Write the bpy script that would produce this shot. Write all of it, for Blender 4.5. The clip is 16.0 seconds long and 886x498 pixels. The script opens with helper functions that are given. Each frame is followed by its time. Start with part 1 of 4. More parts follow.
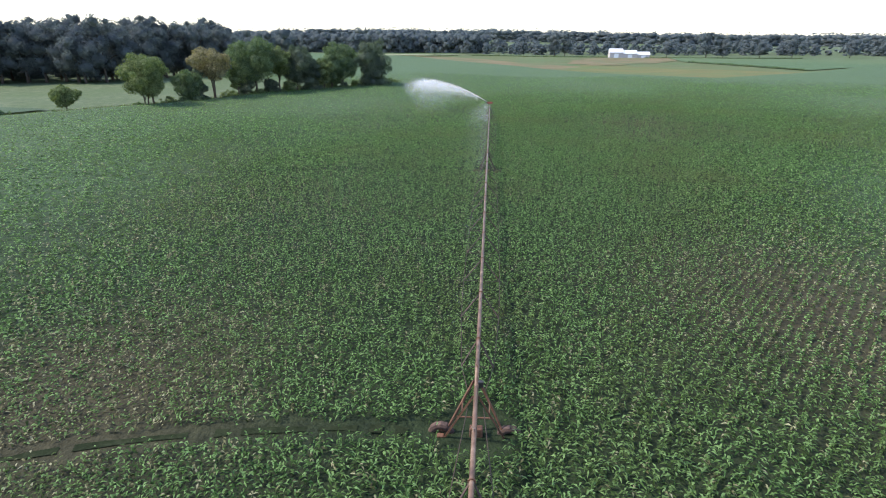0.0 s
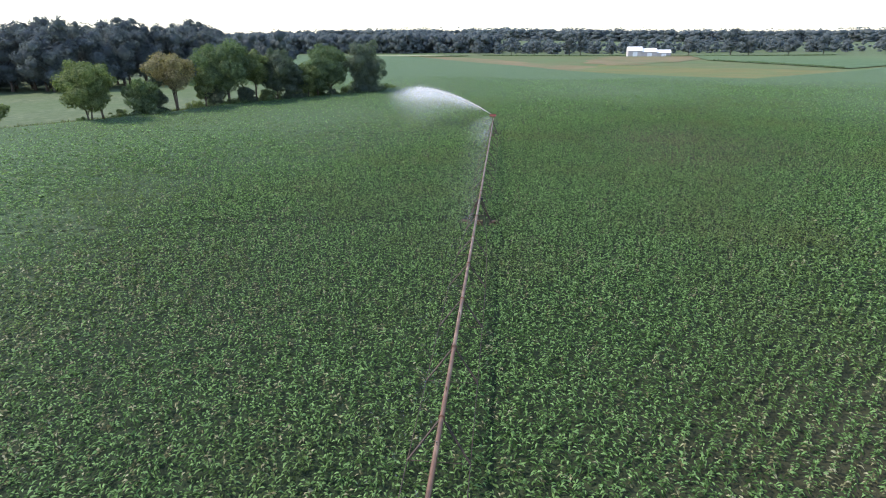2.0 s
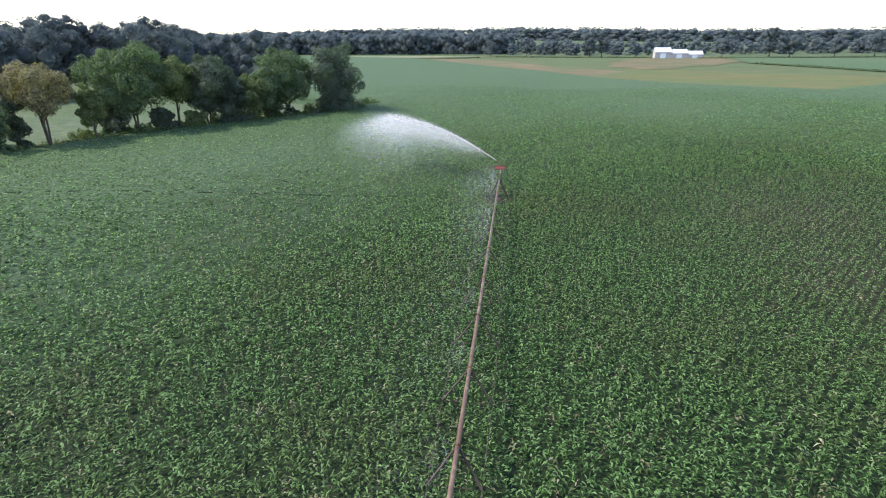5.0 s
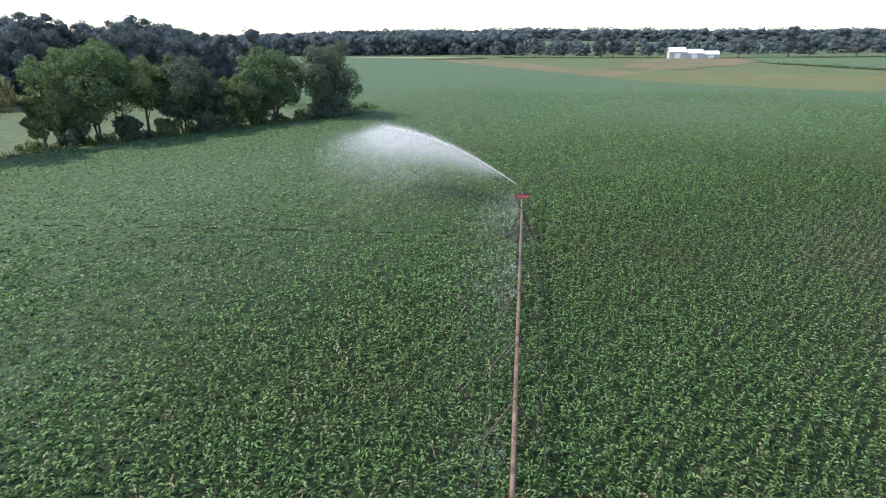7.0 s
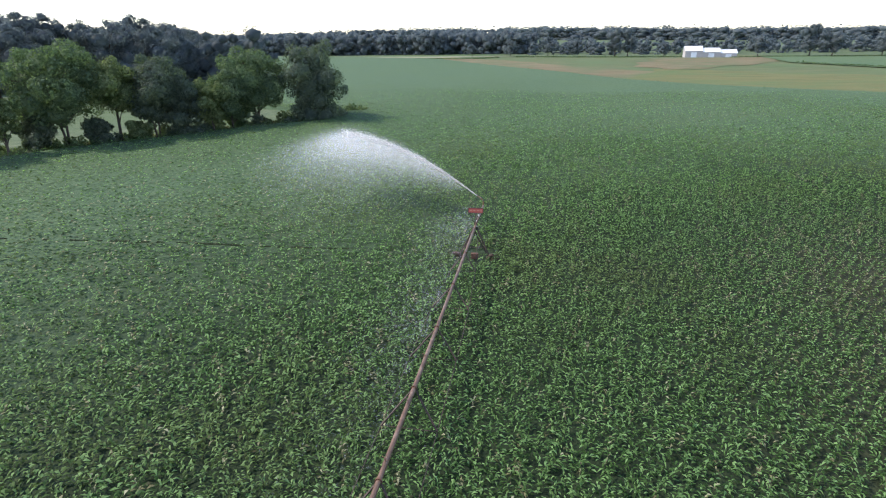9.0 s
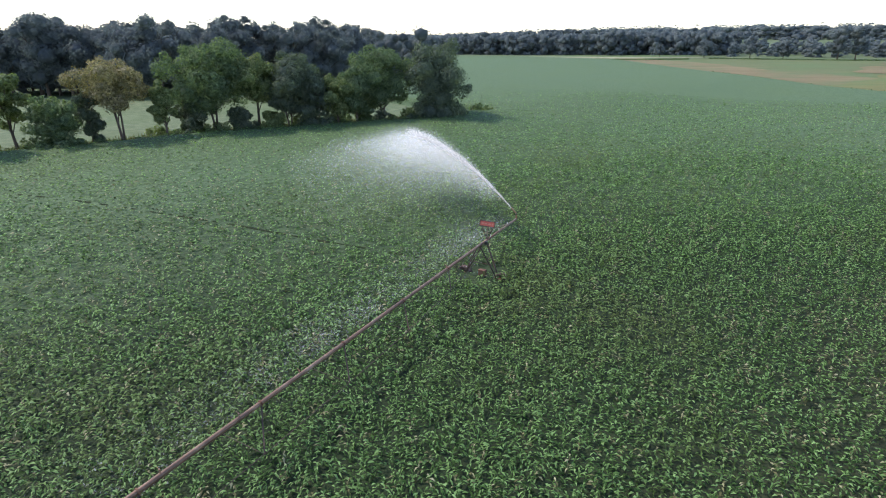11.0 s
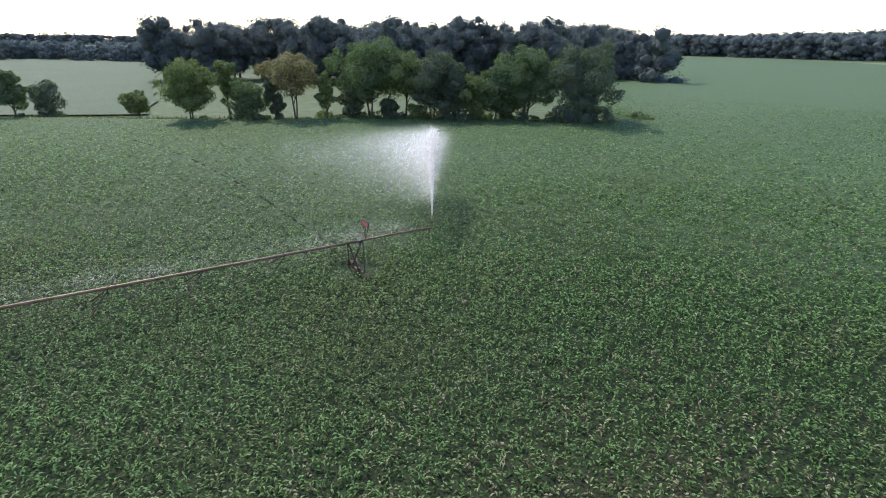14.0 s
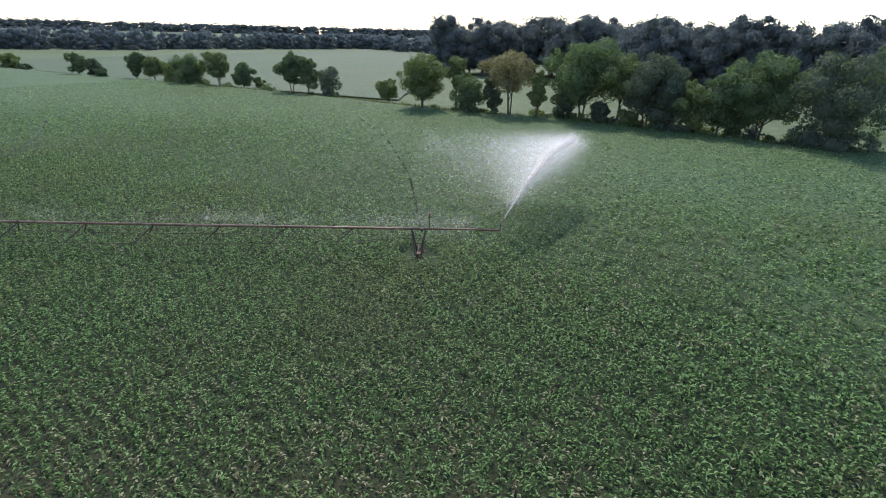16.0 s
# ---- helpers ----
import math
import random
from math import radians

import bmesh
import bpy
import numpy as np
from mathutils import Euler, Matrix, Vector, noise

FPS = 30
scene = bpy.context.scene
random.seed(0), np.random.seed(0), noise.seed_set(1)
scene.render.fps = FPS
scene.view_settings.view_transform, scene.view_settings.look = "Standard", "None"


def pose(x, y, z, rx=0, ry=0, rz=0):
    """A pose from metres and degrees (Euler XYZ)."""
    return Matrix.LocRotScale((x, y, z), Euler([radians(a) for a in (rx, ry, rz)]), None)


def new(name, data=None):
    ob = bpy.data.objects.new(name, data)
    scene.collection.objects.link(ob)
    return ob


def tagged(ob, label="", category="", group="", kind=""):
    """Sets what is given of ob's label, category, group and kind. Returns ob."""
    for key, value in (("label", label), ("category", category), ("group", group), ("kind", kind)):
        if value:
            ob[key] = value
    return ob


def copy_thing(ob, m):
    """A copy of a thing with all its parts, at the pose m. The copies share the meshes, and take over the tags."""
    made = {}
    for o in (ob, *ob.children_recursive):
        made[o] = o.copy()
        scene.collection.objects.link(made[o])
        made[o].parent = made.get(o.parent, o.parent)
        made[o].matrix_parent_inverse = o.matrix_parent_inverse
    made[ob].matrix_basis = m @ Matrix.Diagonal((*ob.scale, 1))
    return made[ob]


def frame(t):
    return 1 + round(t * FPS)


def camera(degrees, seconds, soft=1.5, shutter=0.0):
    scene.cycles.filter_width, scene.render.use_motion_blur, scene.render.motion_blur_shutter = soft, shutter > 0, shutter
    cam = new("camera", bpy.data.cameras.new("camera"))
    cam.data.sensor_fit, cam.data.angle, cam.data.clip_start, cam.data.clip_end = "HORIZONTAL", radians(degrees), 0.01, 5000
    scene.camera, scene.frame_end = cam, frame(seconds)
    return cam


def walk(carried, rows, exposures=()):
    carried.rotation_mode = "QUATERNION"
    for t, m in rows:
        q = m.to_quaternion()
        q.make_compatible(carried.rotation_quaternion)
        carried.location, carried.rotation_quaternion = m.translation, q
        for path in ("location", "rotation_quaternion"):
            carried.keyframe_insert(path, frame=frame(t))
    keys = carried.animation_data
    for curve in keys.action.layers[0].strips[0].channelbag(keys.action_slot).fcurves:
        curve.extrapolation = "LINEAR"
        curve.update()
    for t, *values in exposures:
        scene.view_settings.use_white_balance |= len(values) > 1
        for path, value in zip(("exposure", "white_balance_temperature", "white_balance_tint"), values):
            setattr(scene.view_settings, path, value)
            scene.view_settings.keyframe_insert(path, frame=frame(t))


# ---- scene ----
cam = camera(79.2, 16.0, soft=1.1)
METRES, EYE, TILT, LEAN, TURN = 150.0, 18.0, -20.0, 0.0, 0.0
ROWS = [
    (0.0, 0.0, 0.0, 0.0, 0.0, -1.24, -0.12),
    (0.5, 0.0066, 0.0317, 0.0119, 0.34, -1.19, -0.07),
    (1.0, 0.0132, 0.0659, 0.0244, 0.75, -1.2, -0.03),
    (1.5, 0.02, 0.1027, 0.038, 1.19, -1.24, 0.01),
    (2.0, 0.0264, 0.1423, 0.0529, 1.51, -1.27, 0.01),
    (2.5, 0.0325, 0.1845, 0.0695, 1.81, -1.32, -0.07),
    (3.0, 0.0378, 0.2281, 0.0866, 2.04, -1.35, -0.1),
    (3.5, 0.0436, 0.2732, 0.1035, 2.27, -1.35, -0.17),
    (4.0, 0.0478, 0.3192, 0.1207, 2.42, -1.33, -0.25),
    (4.5, 0.0494, 0.3659, 0.1379, 2.56, -1.32, -0.34),
    (5.0, 0.0492, 0.4117, 0.1553, 2.83, -1.32, -0.45),
    (7.5, 0.0433, 0.5131, 0.1871, 3.62, -1.22, -0.52),
    (8.0, 0.0521, 0.5215, 0.19, 3.74, -1.25, -0.52),
    (8.5, 0.0663, 0.5296, 0.1931, 3.75, -1.27, -0.49),
    (11.0, 0.1626, 0.5756, 0.2078, 23.33, -2.71, -7.49),
    (11.5, 0.1858, 0.5913, 0.2146, 26.09, -3.1, -8.35),
    (12.0, 0.2102, 0.6085, 0.2206, 27.65, -3.33, -8.88),
    (12.5, 0.2365, 0.6277, 0.227, 30.39, -3.79, -9.76),
    (13.0, 0.2646, 0.6492, 0.234, 34.29, -4.55, -10.87),
    (13.5, 0.2915, 0.6729, 0.2425, 42.02, -6.21, -13.22),
    (14.0, 0.3151, 0.6959, 0.2519, 52.64, -8.97, -16.26),
    (14.5, 0.3341, 0.7189, 0.2621, 63.16, -12.19, -18.5),
    (15.0, 0.3486, 0.7405, 0.2712, 71.35, -14.92, -19.85),
    (15.5, 0.3576, 0.763, 0.2799, 78.53, -17.45, -20.71),
    (16.0, 0.3613, 0.7882, 0.2903, 83.87, -19.47, -21.24),
]
walk(cam, [(t, pose(0, 0, EYE, TILT, LEAN, TURN) @ pose(METRES * x, METRES * y, METRES * z, 90 + pitch, roll, yaw)) for t, x, y, z, yaw, pitch, roll in ROWS],
     exposures=((0.0, 1.32), (5.0, 1.36), (8.5, 1.24), (12.0, 1.24), (13.5, 1.12), (16.0, 1.0)))

# ---- world, sun ----
SUN_FROM = Vector((-1.0, 0.04, 0.0)).normalized()
SUN_ELEV = 48.0
world = bpy.data.worlds.new("sky")
scene.world = world
world.use_nodes = True
wn = world.node_tree.nodes
sky = wn.new("ShaderNodeTexSky")
sky.sky_type = "NISHITA"
sky.sun_disc = False
sky.sun_elevation = radians(SUN_ELEV)
sky.sun_rotation = math.atan2(SUN_FROM.x, SUN_FROM.y)
sky.air_density, sky.dust_density, sky.ozone_density = 1.0, 0.7, 1.0
wn["Background"].inputs["Strength"].default_value = 0.15
haze = wn.new("ShaderNodeMix")
haze.data_type, haze.blend_type = "RGBA", "MULTIPLY"
haze.inputs[0].default_value = 1.0
haze.inputs[7].default_value = (1.02, 0.99, 1.045, 1)
world.node_tree.links.new(sky.outputs["Color"], haze.inputs[6])
world.node_tree.links.new(haze.outputs[2], wn["Background"].inputs["Color"])

sun_data = bpy.data.lights.new("sun", "SUN")
sun_data.energy, sun_data.angle, sun_data.color = 2.15, radians(3.0), (1.0, 0.94, 0.84)
sun_way = -(SUN_FROM * math.cos(radians(SUN_ELEV)) + Vector((0, 0, math.sin(radians(SUN_ELEV)))))
sun = new("sun", sun_data)
sun.matrix_world = Matrix.Translation((0, 0, 200)) @ sun_way.to_track_quat("-Z", "Y").to_matrix().to_4x4()


# ---- the lie of the land ----
def smooth(v, a, b):
    u = np.clip((np.asarray(v, dtype=float) - a) / (b - a), 0, 1)
    return u * u * (3 - 2 * u)


def land(x, y):
    """Height of the ground."""
    x, y = np.asarray(x, dtype=float), np.asarray(y, dtype=float)
    r = np.hypot(x - 19, y - 88)
    hollow = -0.45 * np.exp(-(((x - 15) / 50) ** 2 + ((y - 105) / 45) ** 2))
    swell = 0.22 * np.sin(x * 0.025 + 1.1) * np.sin(y * 0.022 + 0.4) * smooth(r, 40, 110)
    far = 19.0 * smooth(r, 780, 1690) * (1 - 0.85 * smooth(x, 60, 750)) * (1 - 0.65 * smooth(-x, 310, 880))
    bank = 1.5 * smooth(-x + 0.35 * (y - 100), 15, 60) * (1 - smooth(y, 230, 420))
    return hollow + swell + bank + 1.1 * smooth(r, 70, 130) + 2.0 * smooth(r, 190, 475) + 3.2 * smooth(r, 475, 780) + far


def land_at(x, y):
    return float(land(x, y))


# ---- materials ----
def material(name):
    m = bpy.data.materials.new(name)
    m.use_nodes = True
    nt = m.node_tree
    nt.nodes.clear()
    out = nt.nodes.new("ShaderNodeOutputMaterial")
    return m, nt, out


def node(nt, kind, **values):
    n = nt.nodes.new(kind)
    for key, value in values.items():
        n.inputs[key].default_value = value
    return n


def ramp(nt, fac, stops):
    r = nt.nodes.new("ShaderNodeValToRGB")
    while len(r.color_ramp.elements) < len(stops):
        r.color_ramp.elements.new(0.5)
    for e, (p, c) in zip(r.color_ramp.elements, stops):
        e.position, e.color = p, (*c, 1)
    nt.links.new(fac, r.inputs["Fac"])
    return r.outputs["Color"]


def mixed(nt, fac, a, b, blend="MIX"):
    n = nt.nodes.new("ShaderNodeMix")
    n.data_type, n.blend_type = "RGBA", blend
    for value, socket in ((fac, n.inputs[0]), (a, n.inputs[6]), (b, n.inputs[7])):
        if isinstance(value, (int, float)):
            socket.default_value = value
        elif isinstance(value, tuple):
            socket.default_value = (*value, 1)
        else:
            nt.links.new(value, socket)
    return n.outputs[2]


def noisy(nt, scale, detail=4.0, rough=0.6, stretch=None, turn=0.0):
    """Noise at a scale in 1/m of world place."""
    geo = nt.nodes.new("ShaderNodeNewGeometry")
    place = geo.outputs["Position"]
    if stretch:
        mp = nt.nodes.new("ShaderNodeMapping")
        mp.inputs["Scale"].default_value = stretch
        mp.inputs["Rotation"].default_value = (0, 0, turn)
        nt.links.new(place, mp.inputs["Vector"])
        place = mp.outputs["Vector"]
    n = node(nt, "ShaderNodeTexNoise", Scale=scale, Detail=detail, Roughness=rough)
    nt.links.new(place, n.inputs["Vector"])
    return n.outputs["Fac"]


def bump(nt, fac, strength, distance):
    b = node(nt, "ShaderNodeBump", Strength=strength, Distance=distance)
    nt.links.new(fac, b.inputs["Height"])
    return b.outputs["Normal"]


def leaf_material(name, dark, mid, light, patch=None, patch_scale=0.03, through_share=0.35, rough=0.45, gloss=0.5, spread=(0.15, 0.5, 0.9), tint=(1.0, 1.15, 0.55)):
    """Foliage: every leaf its own tone, slow drift of tone over the plan, light through the blade."""
    m, nt, out = material(name)
    geo = nt.nodes.new("ShaderNodeNewGeometry")
    col = ramp(nt, geo.outputs["Random Per Island"], ((spread[0], dark), (spread[1], mid), (spread[2], light)))
    if patch:
        f = ramp(nt, noisy(nt, patch_scale, 5.0, 0.65), ((0.48, (0, 0, 0)), (0.72, (1, 1, 1))))
        col = mixed(nt, f, col, mixed(nt, 0.55, col, patch))
    drift = noisy(nt, 0.35, 3.0)
    col = mixed(nt, ramp(nt, drift, ((0.3, (0.0, 0.0, 0.0)), (0.75, (0.5, 0.5, 0.5)))), col, mixed(nt, 1.0, col, (0.72, 0.78, 0.66), "MULTIPLY"))
    bsdf = node(nt, "ShaderNodeBsdfPrincipled", Roughness=rough)
    bsdf.inputs["Specular IOR Level"].default_value = gloss
    nt.links.new(col, bsdf.inputs["Base Color"])
    tr = node(nt, "ShaderNodeBsdfTranslucent")
    nt.links.new(mixed(nt, 1.0, col, tint, "MULTIPLY"), tr.inputs["Color"])
    mx = node(nt, "ShaderNodeMixShader", Fac=through_share)
    nt.links.new(bsdf.outputs["BSDF"], mx.inputs[1])
    nt.links.new(tr.outputs["BSDF"], mx.inputs[2])
    nt.links.new(mx.outputs["Shader"], out.inputs["Surface"])
    return m


def surface(name, stops, scale=4.0, rough=0.8, bump_scale=0.0, bump_strength=0.4, bump_distance=0.02, metal=0.0, second=None, second_scale=0.4, stretch=None, gloss=0.5):
    """A plain surface with tone at two scales and fine relief."""
    m, nt, out = material(name)
    col = ramp(nt, noisy(nt, scale, 6.0, 0.65, stretch), stops)
    if second:
        f = ramp(nt, noisy(nt, second_scale, 5.0, 0.6), ((0.42, (0, 0, 0)), (0.66, (1, 1, 1))))
        col = mixed(nt, f, col, second)
    bsdf = node(nt, "ShaderNodeBsdfPrincipled", Roughness=rough, Metallic=metal)
    bsdf.inputs["Specular IOR Level"].default_value = gloss
    nt.links.new(col, bsdf.inputs["Base Color"])
    if bump_scale:
        nt.links.new(bump(nt, noisy(nt, bump_scale, 5.0), bump_strength, bump_distance), bsdf.inputs["Normal"])
    nt.links.new(bsdf.outputs["BSDF"], out.inputs["Surface"])
    return m


M_MEADOW = surface("meadow_grass", ((0.3, (0.055, 0.08, 0.036)), (0.5, (0.09, 0.116, 0.056)), (0.72, (0.155, 0.17, 0.095))), 0.5, 0.9, 3.0, 0.6, 0.15,
                   second=(0.075, 0.11, 0.042), second_scale=0.03, gloss=0.2)
M_SOIL = surface("field_soil", ((0.3, (0.02, 0.021, 0.012)), (0.5, (0.034, 0.032, 0.02)), (0.75, (0.07, 0.058, 0.036))), 1.6, 0.95, 6.0, 0.8, 0.05,
                 second=(0.028, 0.042, 0.016), second_scale=0.25, gloss=0.2)


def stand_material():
    """The leaf layer of the corn: soil and lower leaves in painted shade, or lit tops, by a share held on the mesh."""
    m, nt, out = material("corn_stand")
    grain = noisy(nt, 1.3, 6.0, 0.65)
    # Near-black green: the shade between plants, put into the colour.
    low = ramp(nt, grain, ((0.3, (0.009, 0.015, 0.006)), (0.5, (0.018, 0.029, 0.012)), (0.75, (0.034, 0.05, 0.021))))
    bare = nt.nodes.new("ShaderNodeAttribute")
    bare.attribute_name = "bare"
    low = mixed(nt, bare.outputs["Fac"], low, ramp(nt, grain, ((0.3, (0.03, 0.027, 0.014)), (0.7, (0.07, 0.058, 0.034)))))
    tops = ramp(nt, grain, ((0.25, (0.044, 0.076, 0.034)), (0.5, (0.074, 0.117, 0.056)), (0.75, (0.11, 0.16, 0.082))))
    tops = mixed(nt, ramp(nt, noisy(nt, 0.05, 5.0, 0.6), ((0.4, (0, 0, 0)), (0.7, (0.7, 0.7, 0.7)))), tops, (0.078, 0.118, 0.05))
    lit_share = nt.nodes.new("ShaderNodeAttribute")
    lit_share.attribute_name = "lit_share"
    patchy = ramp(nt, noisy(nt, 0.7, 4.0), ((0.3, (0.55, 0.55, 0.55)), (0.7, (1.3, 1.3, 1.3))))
    share = mixed(nt, lit_share.outputs["Fac"], mixed(nt, 1.0, lit_share.outputs["Color"], patchy, "MULTIPLY"), (1.0, 1.0, 1.0))
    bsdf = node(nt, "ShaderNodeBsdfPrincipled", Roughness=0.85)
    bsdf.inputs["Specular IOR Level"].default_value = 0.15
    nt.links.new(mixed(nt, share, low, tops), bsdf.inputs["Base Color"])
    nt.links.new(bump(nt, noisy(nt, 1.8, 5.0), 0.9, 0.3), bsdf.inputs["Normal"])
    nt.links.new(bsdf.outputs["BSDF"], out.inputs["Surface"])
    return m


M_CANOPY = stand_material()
M_WEST = surface("bean_field", ((0.3, (0.032, 0.06, 0.024)), (0.5, (0.045, 0.078, 0.033)), (0.7, (0.06, 0.096, 0.044))), 0.6, 0.8, 1.2, 0.7, 0.3,
                 second=(0.058, 0.084, 0.038), second_scale=0.02, stretch=(0.25, 1.6, 1.0), gloss=0.2)
M_TAN = surface("ripe_stubble", ((0.3, (0.105, 0.079, 0.038)), (0.5, (0.158, 0.121, 0.06)), (0.7, (0.205, 0.16, 0.086))), 0.22, 0.9, 1.0, 0.5, 0.2,
                second=(0.1, 0.115, 0.046), second_scale=0.035, stretch=(0.22, 1.4, 1.0), gloss=0.2)
M_RIPE = surface("ripening_crop", ((0.3, (0.062, 0.086, 0.03)), (0.5, (0.096, 0.112, 0.043)), (0.7, (0.135, 0.134, 0.058))), 0.22, 0.9, 1.0, 0.5, 0.2,
                 second=(0.086, 0.12, 0.044), second_scale=0.03, stretch=(0.22, 1.4, 1.0), gloss=0.2)
M_YELLOW = surface("yellowing_crop", ((0.3, (0.082, 0.092, 0.029)), (0.5, (0.13, 0.12, 0.04)), (0.7, (0.165, 0.142, 0.055))), 0.22, 0.9, 1.0, 0.5, 0.2,
                   second=(0.092, 0.122, 0.04), second_scale=0.035, stretch=(0.22, 1.4, 1.0), gloss=0.2)
M_PALEGRASS = surface("dry_grass", ((0.25, (0.17, 0.18, 0.1)), (0.5, (0.23, 0.23, 0.14)), (0.75, (0.3, 0.3, 0.2))), 0.3, 0.9, gloss=0.2)
M_GREENFAR = surface("far_green_field", ((0.25, (0.05, 0.09, 0.036)), (0.5, (0.07, 0.115, 0.048)), (0.75, (0.1, 0.145, 0.065))), 0.2, 0.9, 0.8, 0.5, 0.3,
                     second=(0.09, 0.125, 0.052), second_scale=0.01, gloss=0.2)
M_MUD = surface("wet_mud", ((0.3, (0.013, 0.018, 0.009)), (0.5, (0.022, 0.029, 0.014)), (0.75, (0.04, 0.046, 0.025))), 2.0, 0.95, 6.0, 0.8, 0.05, gloss=0.05)
M_CORN = leaf_material("corn_leaf", (0.024, 0.05, 0.015), (0.096, 0.174, 0.052), (0.28, 0.435, 0.175), patch=(0.15, 0.145, 0.06), patch_scale=0.045,
                       through_share=0.47, rough=0.55, gloss=0.1, tint=(1.0, 1.15, 0.55), spread=(0.05, 0.5, 0.98))
M_CORN_DRY = leaf_material("dry_corn_leaf", (0.05, 0.05, 0.022), (0.155, 0.148, 0.072), (0.34, 0.325, 0.2), through_share=0.12, rough=0.55, gloss=0.08, spread=(0.1, 0.6, 1.0))
M_CORN_MASS = leaf_material("massed_corn_leaves", (0.07, 0.12, 0.048), (0.09, 0.148, 0.06), (0.14, 0.21, 0.094), patch=(0.12, 0.135, 0.058), patch_scale=0.045,
                            through_share=0.13, rough=0.6, gloss=0.06, spread=(0.05, 0.5, 1.0))
M_BARK = surface("bark", ((0.3, (0.06, 0.045, 0.035)), (0.6, (0.12, 0.095, 0.075)), (0.8, (0.19, 0.16, 0.13))), 3.0, 0.95, 9.0, 0.9, 0.05, stretch=(1, 1, 0.2), gloss=0.2)
M_LEAF_OAK = leaf_material("oak_leaves", (0.094, 0.13, 0.08), (0.138, 0.182, 0.104), (0.19, 0.24, 0.134), through_share=0.45, rough=0.7, gloss=0.12)
M_LEAF_ASH = leaf_material("ash_leaves", (0.12, 0.15, 0.068), (0.172, 0.208, 0.096), (0.235, 0.265, 0.13), through_share=0.42, rough=0.7, gloss=0.12)
M_GRASS = leaf_material("hedge_grass", (0.075, 0.085, 0.035), (0.12, 0.125, 0.055), (0.2, 0.185, 0.095), through_share=0.3, rough=0.7, gloss=0.1)
M_LEAF_TAN = leaf_material("browning_leaves", (0.19, 0.165, 0.1), (0.27, 0.225, 0.14), (0.36, 0.295, 0.19), through_share=0.4, rough=0.7, gloss=0.12)
M_LEAF_DARK = leaf_material("walnut_leaves", (0.084, 0.105, 0.088), (0.114, 0.138, 0.106), (0.15, 0.178, 0.128), through_share=0.42, rough=0.7, gloss=0.12)
# Colour lifted and blued to carry the haze over the wood.
M_LEAF_WOOD_HAZE = leaf_material("hazed_wood_leaves", (0.13, 0.148, 0.17), (0.152, 0.174, 0.188), (0.178, 0.2, 0.2), patch=(0.17, 0.184, 0.155), patch_scale=0.06,
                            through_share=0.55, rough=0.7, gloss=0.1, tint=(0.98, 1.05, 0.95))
# Distance haze is painted into these leaves: blue-grey and pale.
M_LEAF_FAR_HAZE = leaf_material("hazed_far_leaves", (0.16, 0.182, 0.2), (0.182, 0.207, 0.222), (0.205, 0.232, 0.238), patch=(0.19, 0.21, 0.2), patch_scale=0.02,
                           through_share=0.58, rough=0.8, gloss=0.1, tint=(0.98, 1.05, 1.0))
M_PIPE = surface("weathered_galvanised_pipe", ((0.38, (0.09, 0.05, 0.032)), (0.53, (0.18, 0.108, 0.068)), (0.7, (0.33, 0.235, 0.165))), 1.1, 0.45, 14.0, 0.3, 0.01,
                 second=(0.15, 0.078, 0.046), second_scale=0.35, metal=0.15)
M_RUST = surface("rusty_steel", ((0.3, (0.075, 0.035, 0.022)), (0.5, (0.14, 0.062, 0.034)), (0.75, (0.23, 0.12, 0.075))), 2.2, 0.75, 16.0, 0.5, 0.01, metal=0.1)
M_STEEL = surface("dull_steel", ((0.3, (0.14, 0.1, 0.08)), (0.5, (0.22, 0.18, 0.15)), (0.75, (0.32, 0.29, 0.26))), 2.0, 0.5, 16.0, 0.3, 0.01, second=(0.24, 0.1, 0.05), second_scale=0.8, metal=0.4)
M_LEG = surface("dark_stained_steel", ((0.3, (0.028, 0.019, 0.015)), (0.5, (0.055, 0.034, 0.025)), (0.75, (0.11, 0.062, 0.042))), 2.2, 0.75, 16.0, 0.5, 0.01, metal=0.1)
M_TYRE = surface("muddy_rubber", ((0.3, (0.04, 0.026, 0.02)), (0.5, (0.085, 0.05, 0.038)), (0.75, (0.14, 0.085, 0.062))), 3.0, 0.9, 12.0, 0.6, 0.02)
M_RED = surface("faded_red_paint", ((0.3, (0.2, 0.03, 0.022)), (0.6, (0.3, 0.05, 0.032)), (0.8, (0.36, 0.09, 0.06))), 3.0, 0.5, second=(0.33, 0.06, 0.035), second_scale=2.0)
M_FADED = surface("faded_lettering", ((0.3, (0.3, 0.1, 0.075)), (0.7, (0.38, 0.15, 0.11))), 6.0, 0.6)
M_PALE = surface("pale_paint", ((0.3, (0.6, 0.58, 0.55)), (0.7, (0.78, 0.76, 0.73))), 4.0, 0.5)
M_DARK = surface("dark_plastic", ((0.3, (0.02, 0.02, 0.02)), (0.7, (0.05, 0.045, 0.04))), 5.0, 0.5)
M_BARN = surface("white_barn_boards", ((0.3, (0.38, 0.34, 0.32)), (0.7, (0.5, 0.45, 0.42))), 0.6, 0.8, 2.0, 0.3, 0.03, second=(0.42, 0.38, 0.36), second_scale=0.15)
M_ROOF = surface("pale_metal_roof", ((0.3, (0.68, 0.68, 0.7)), (0.7, (0.8, 0.8, 0.8))), 0.5, 0.5, metal=0.1)


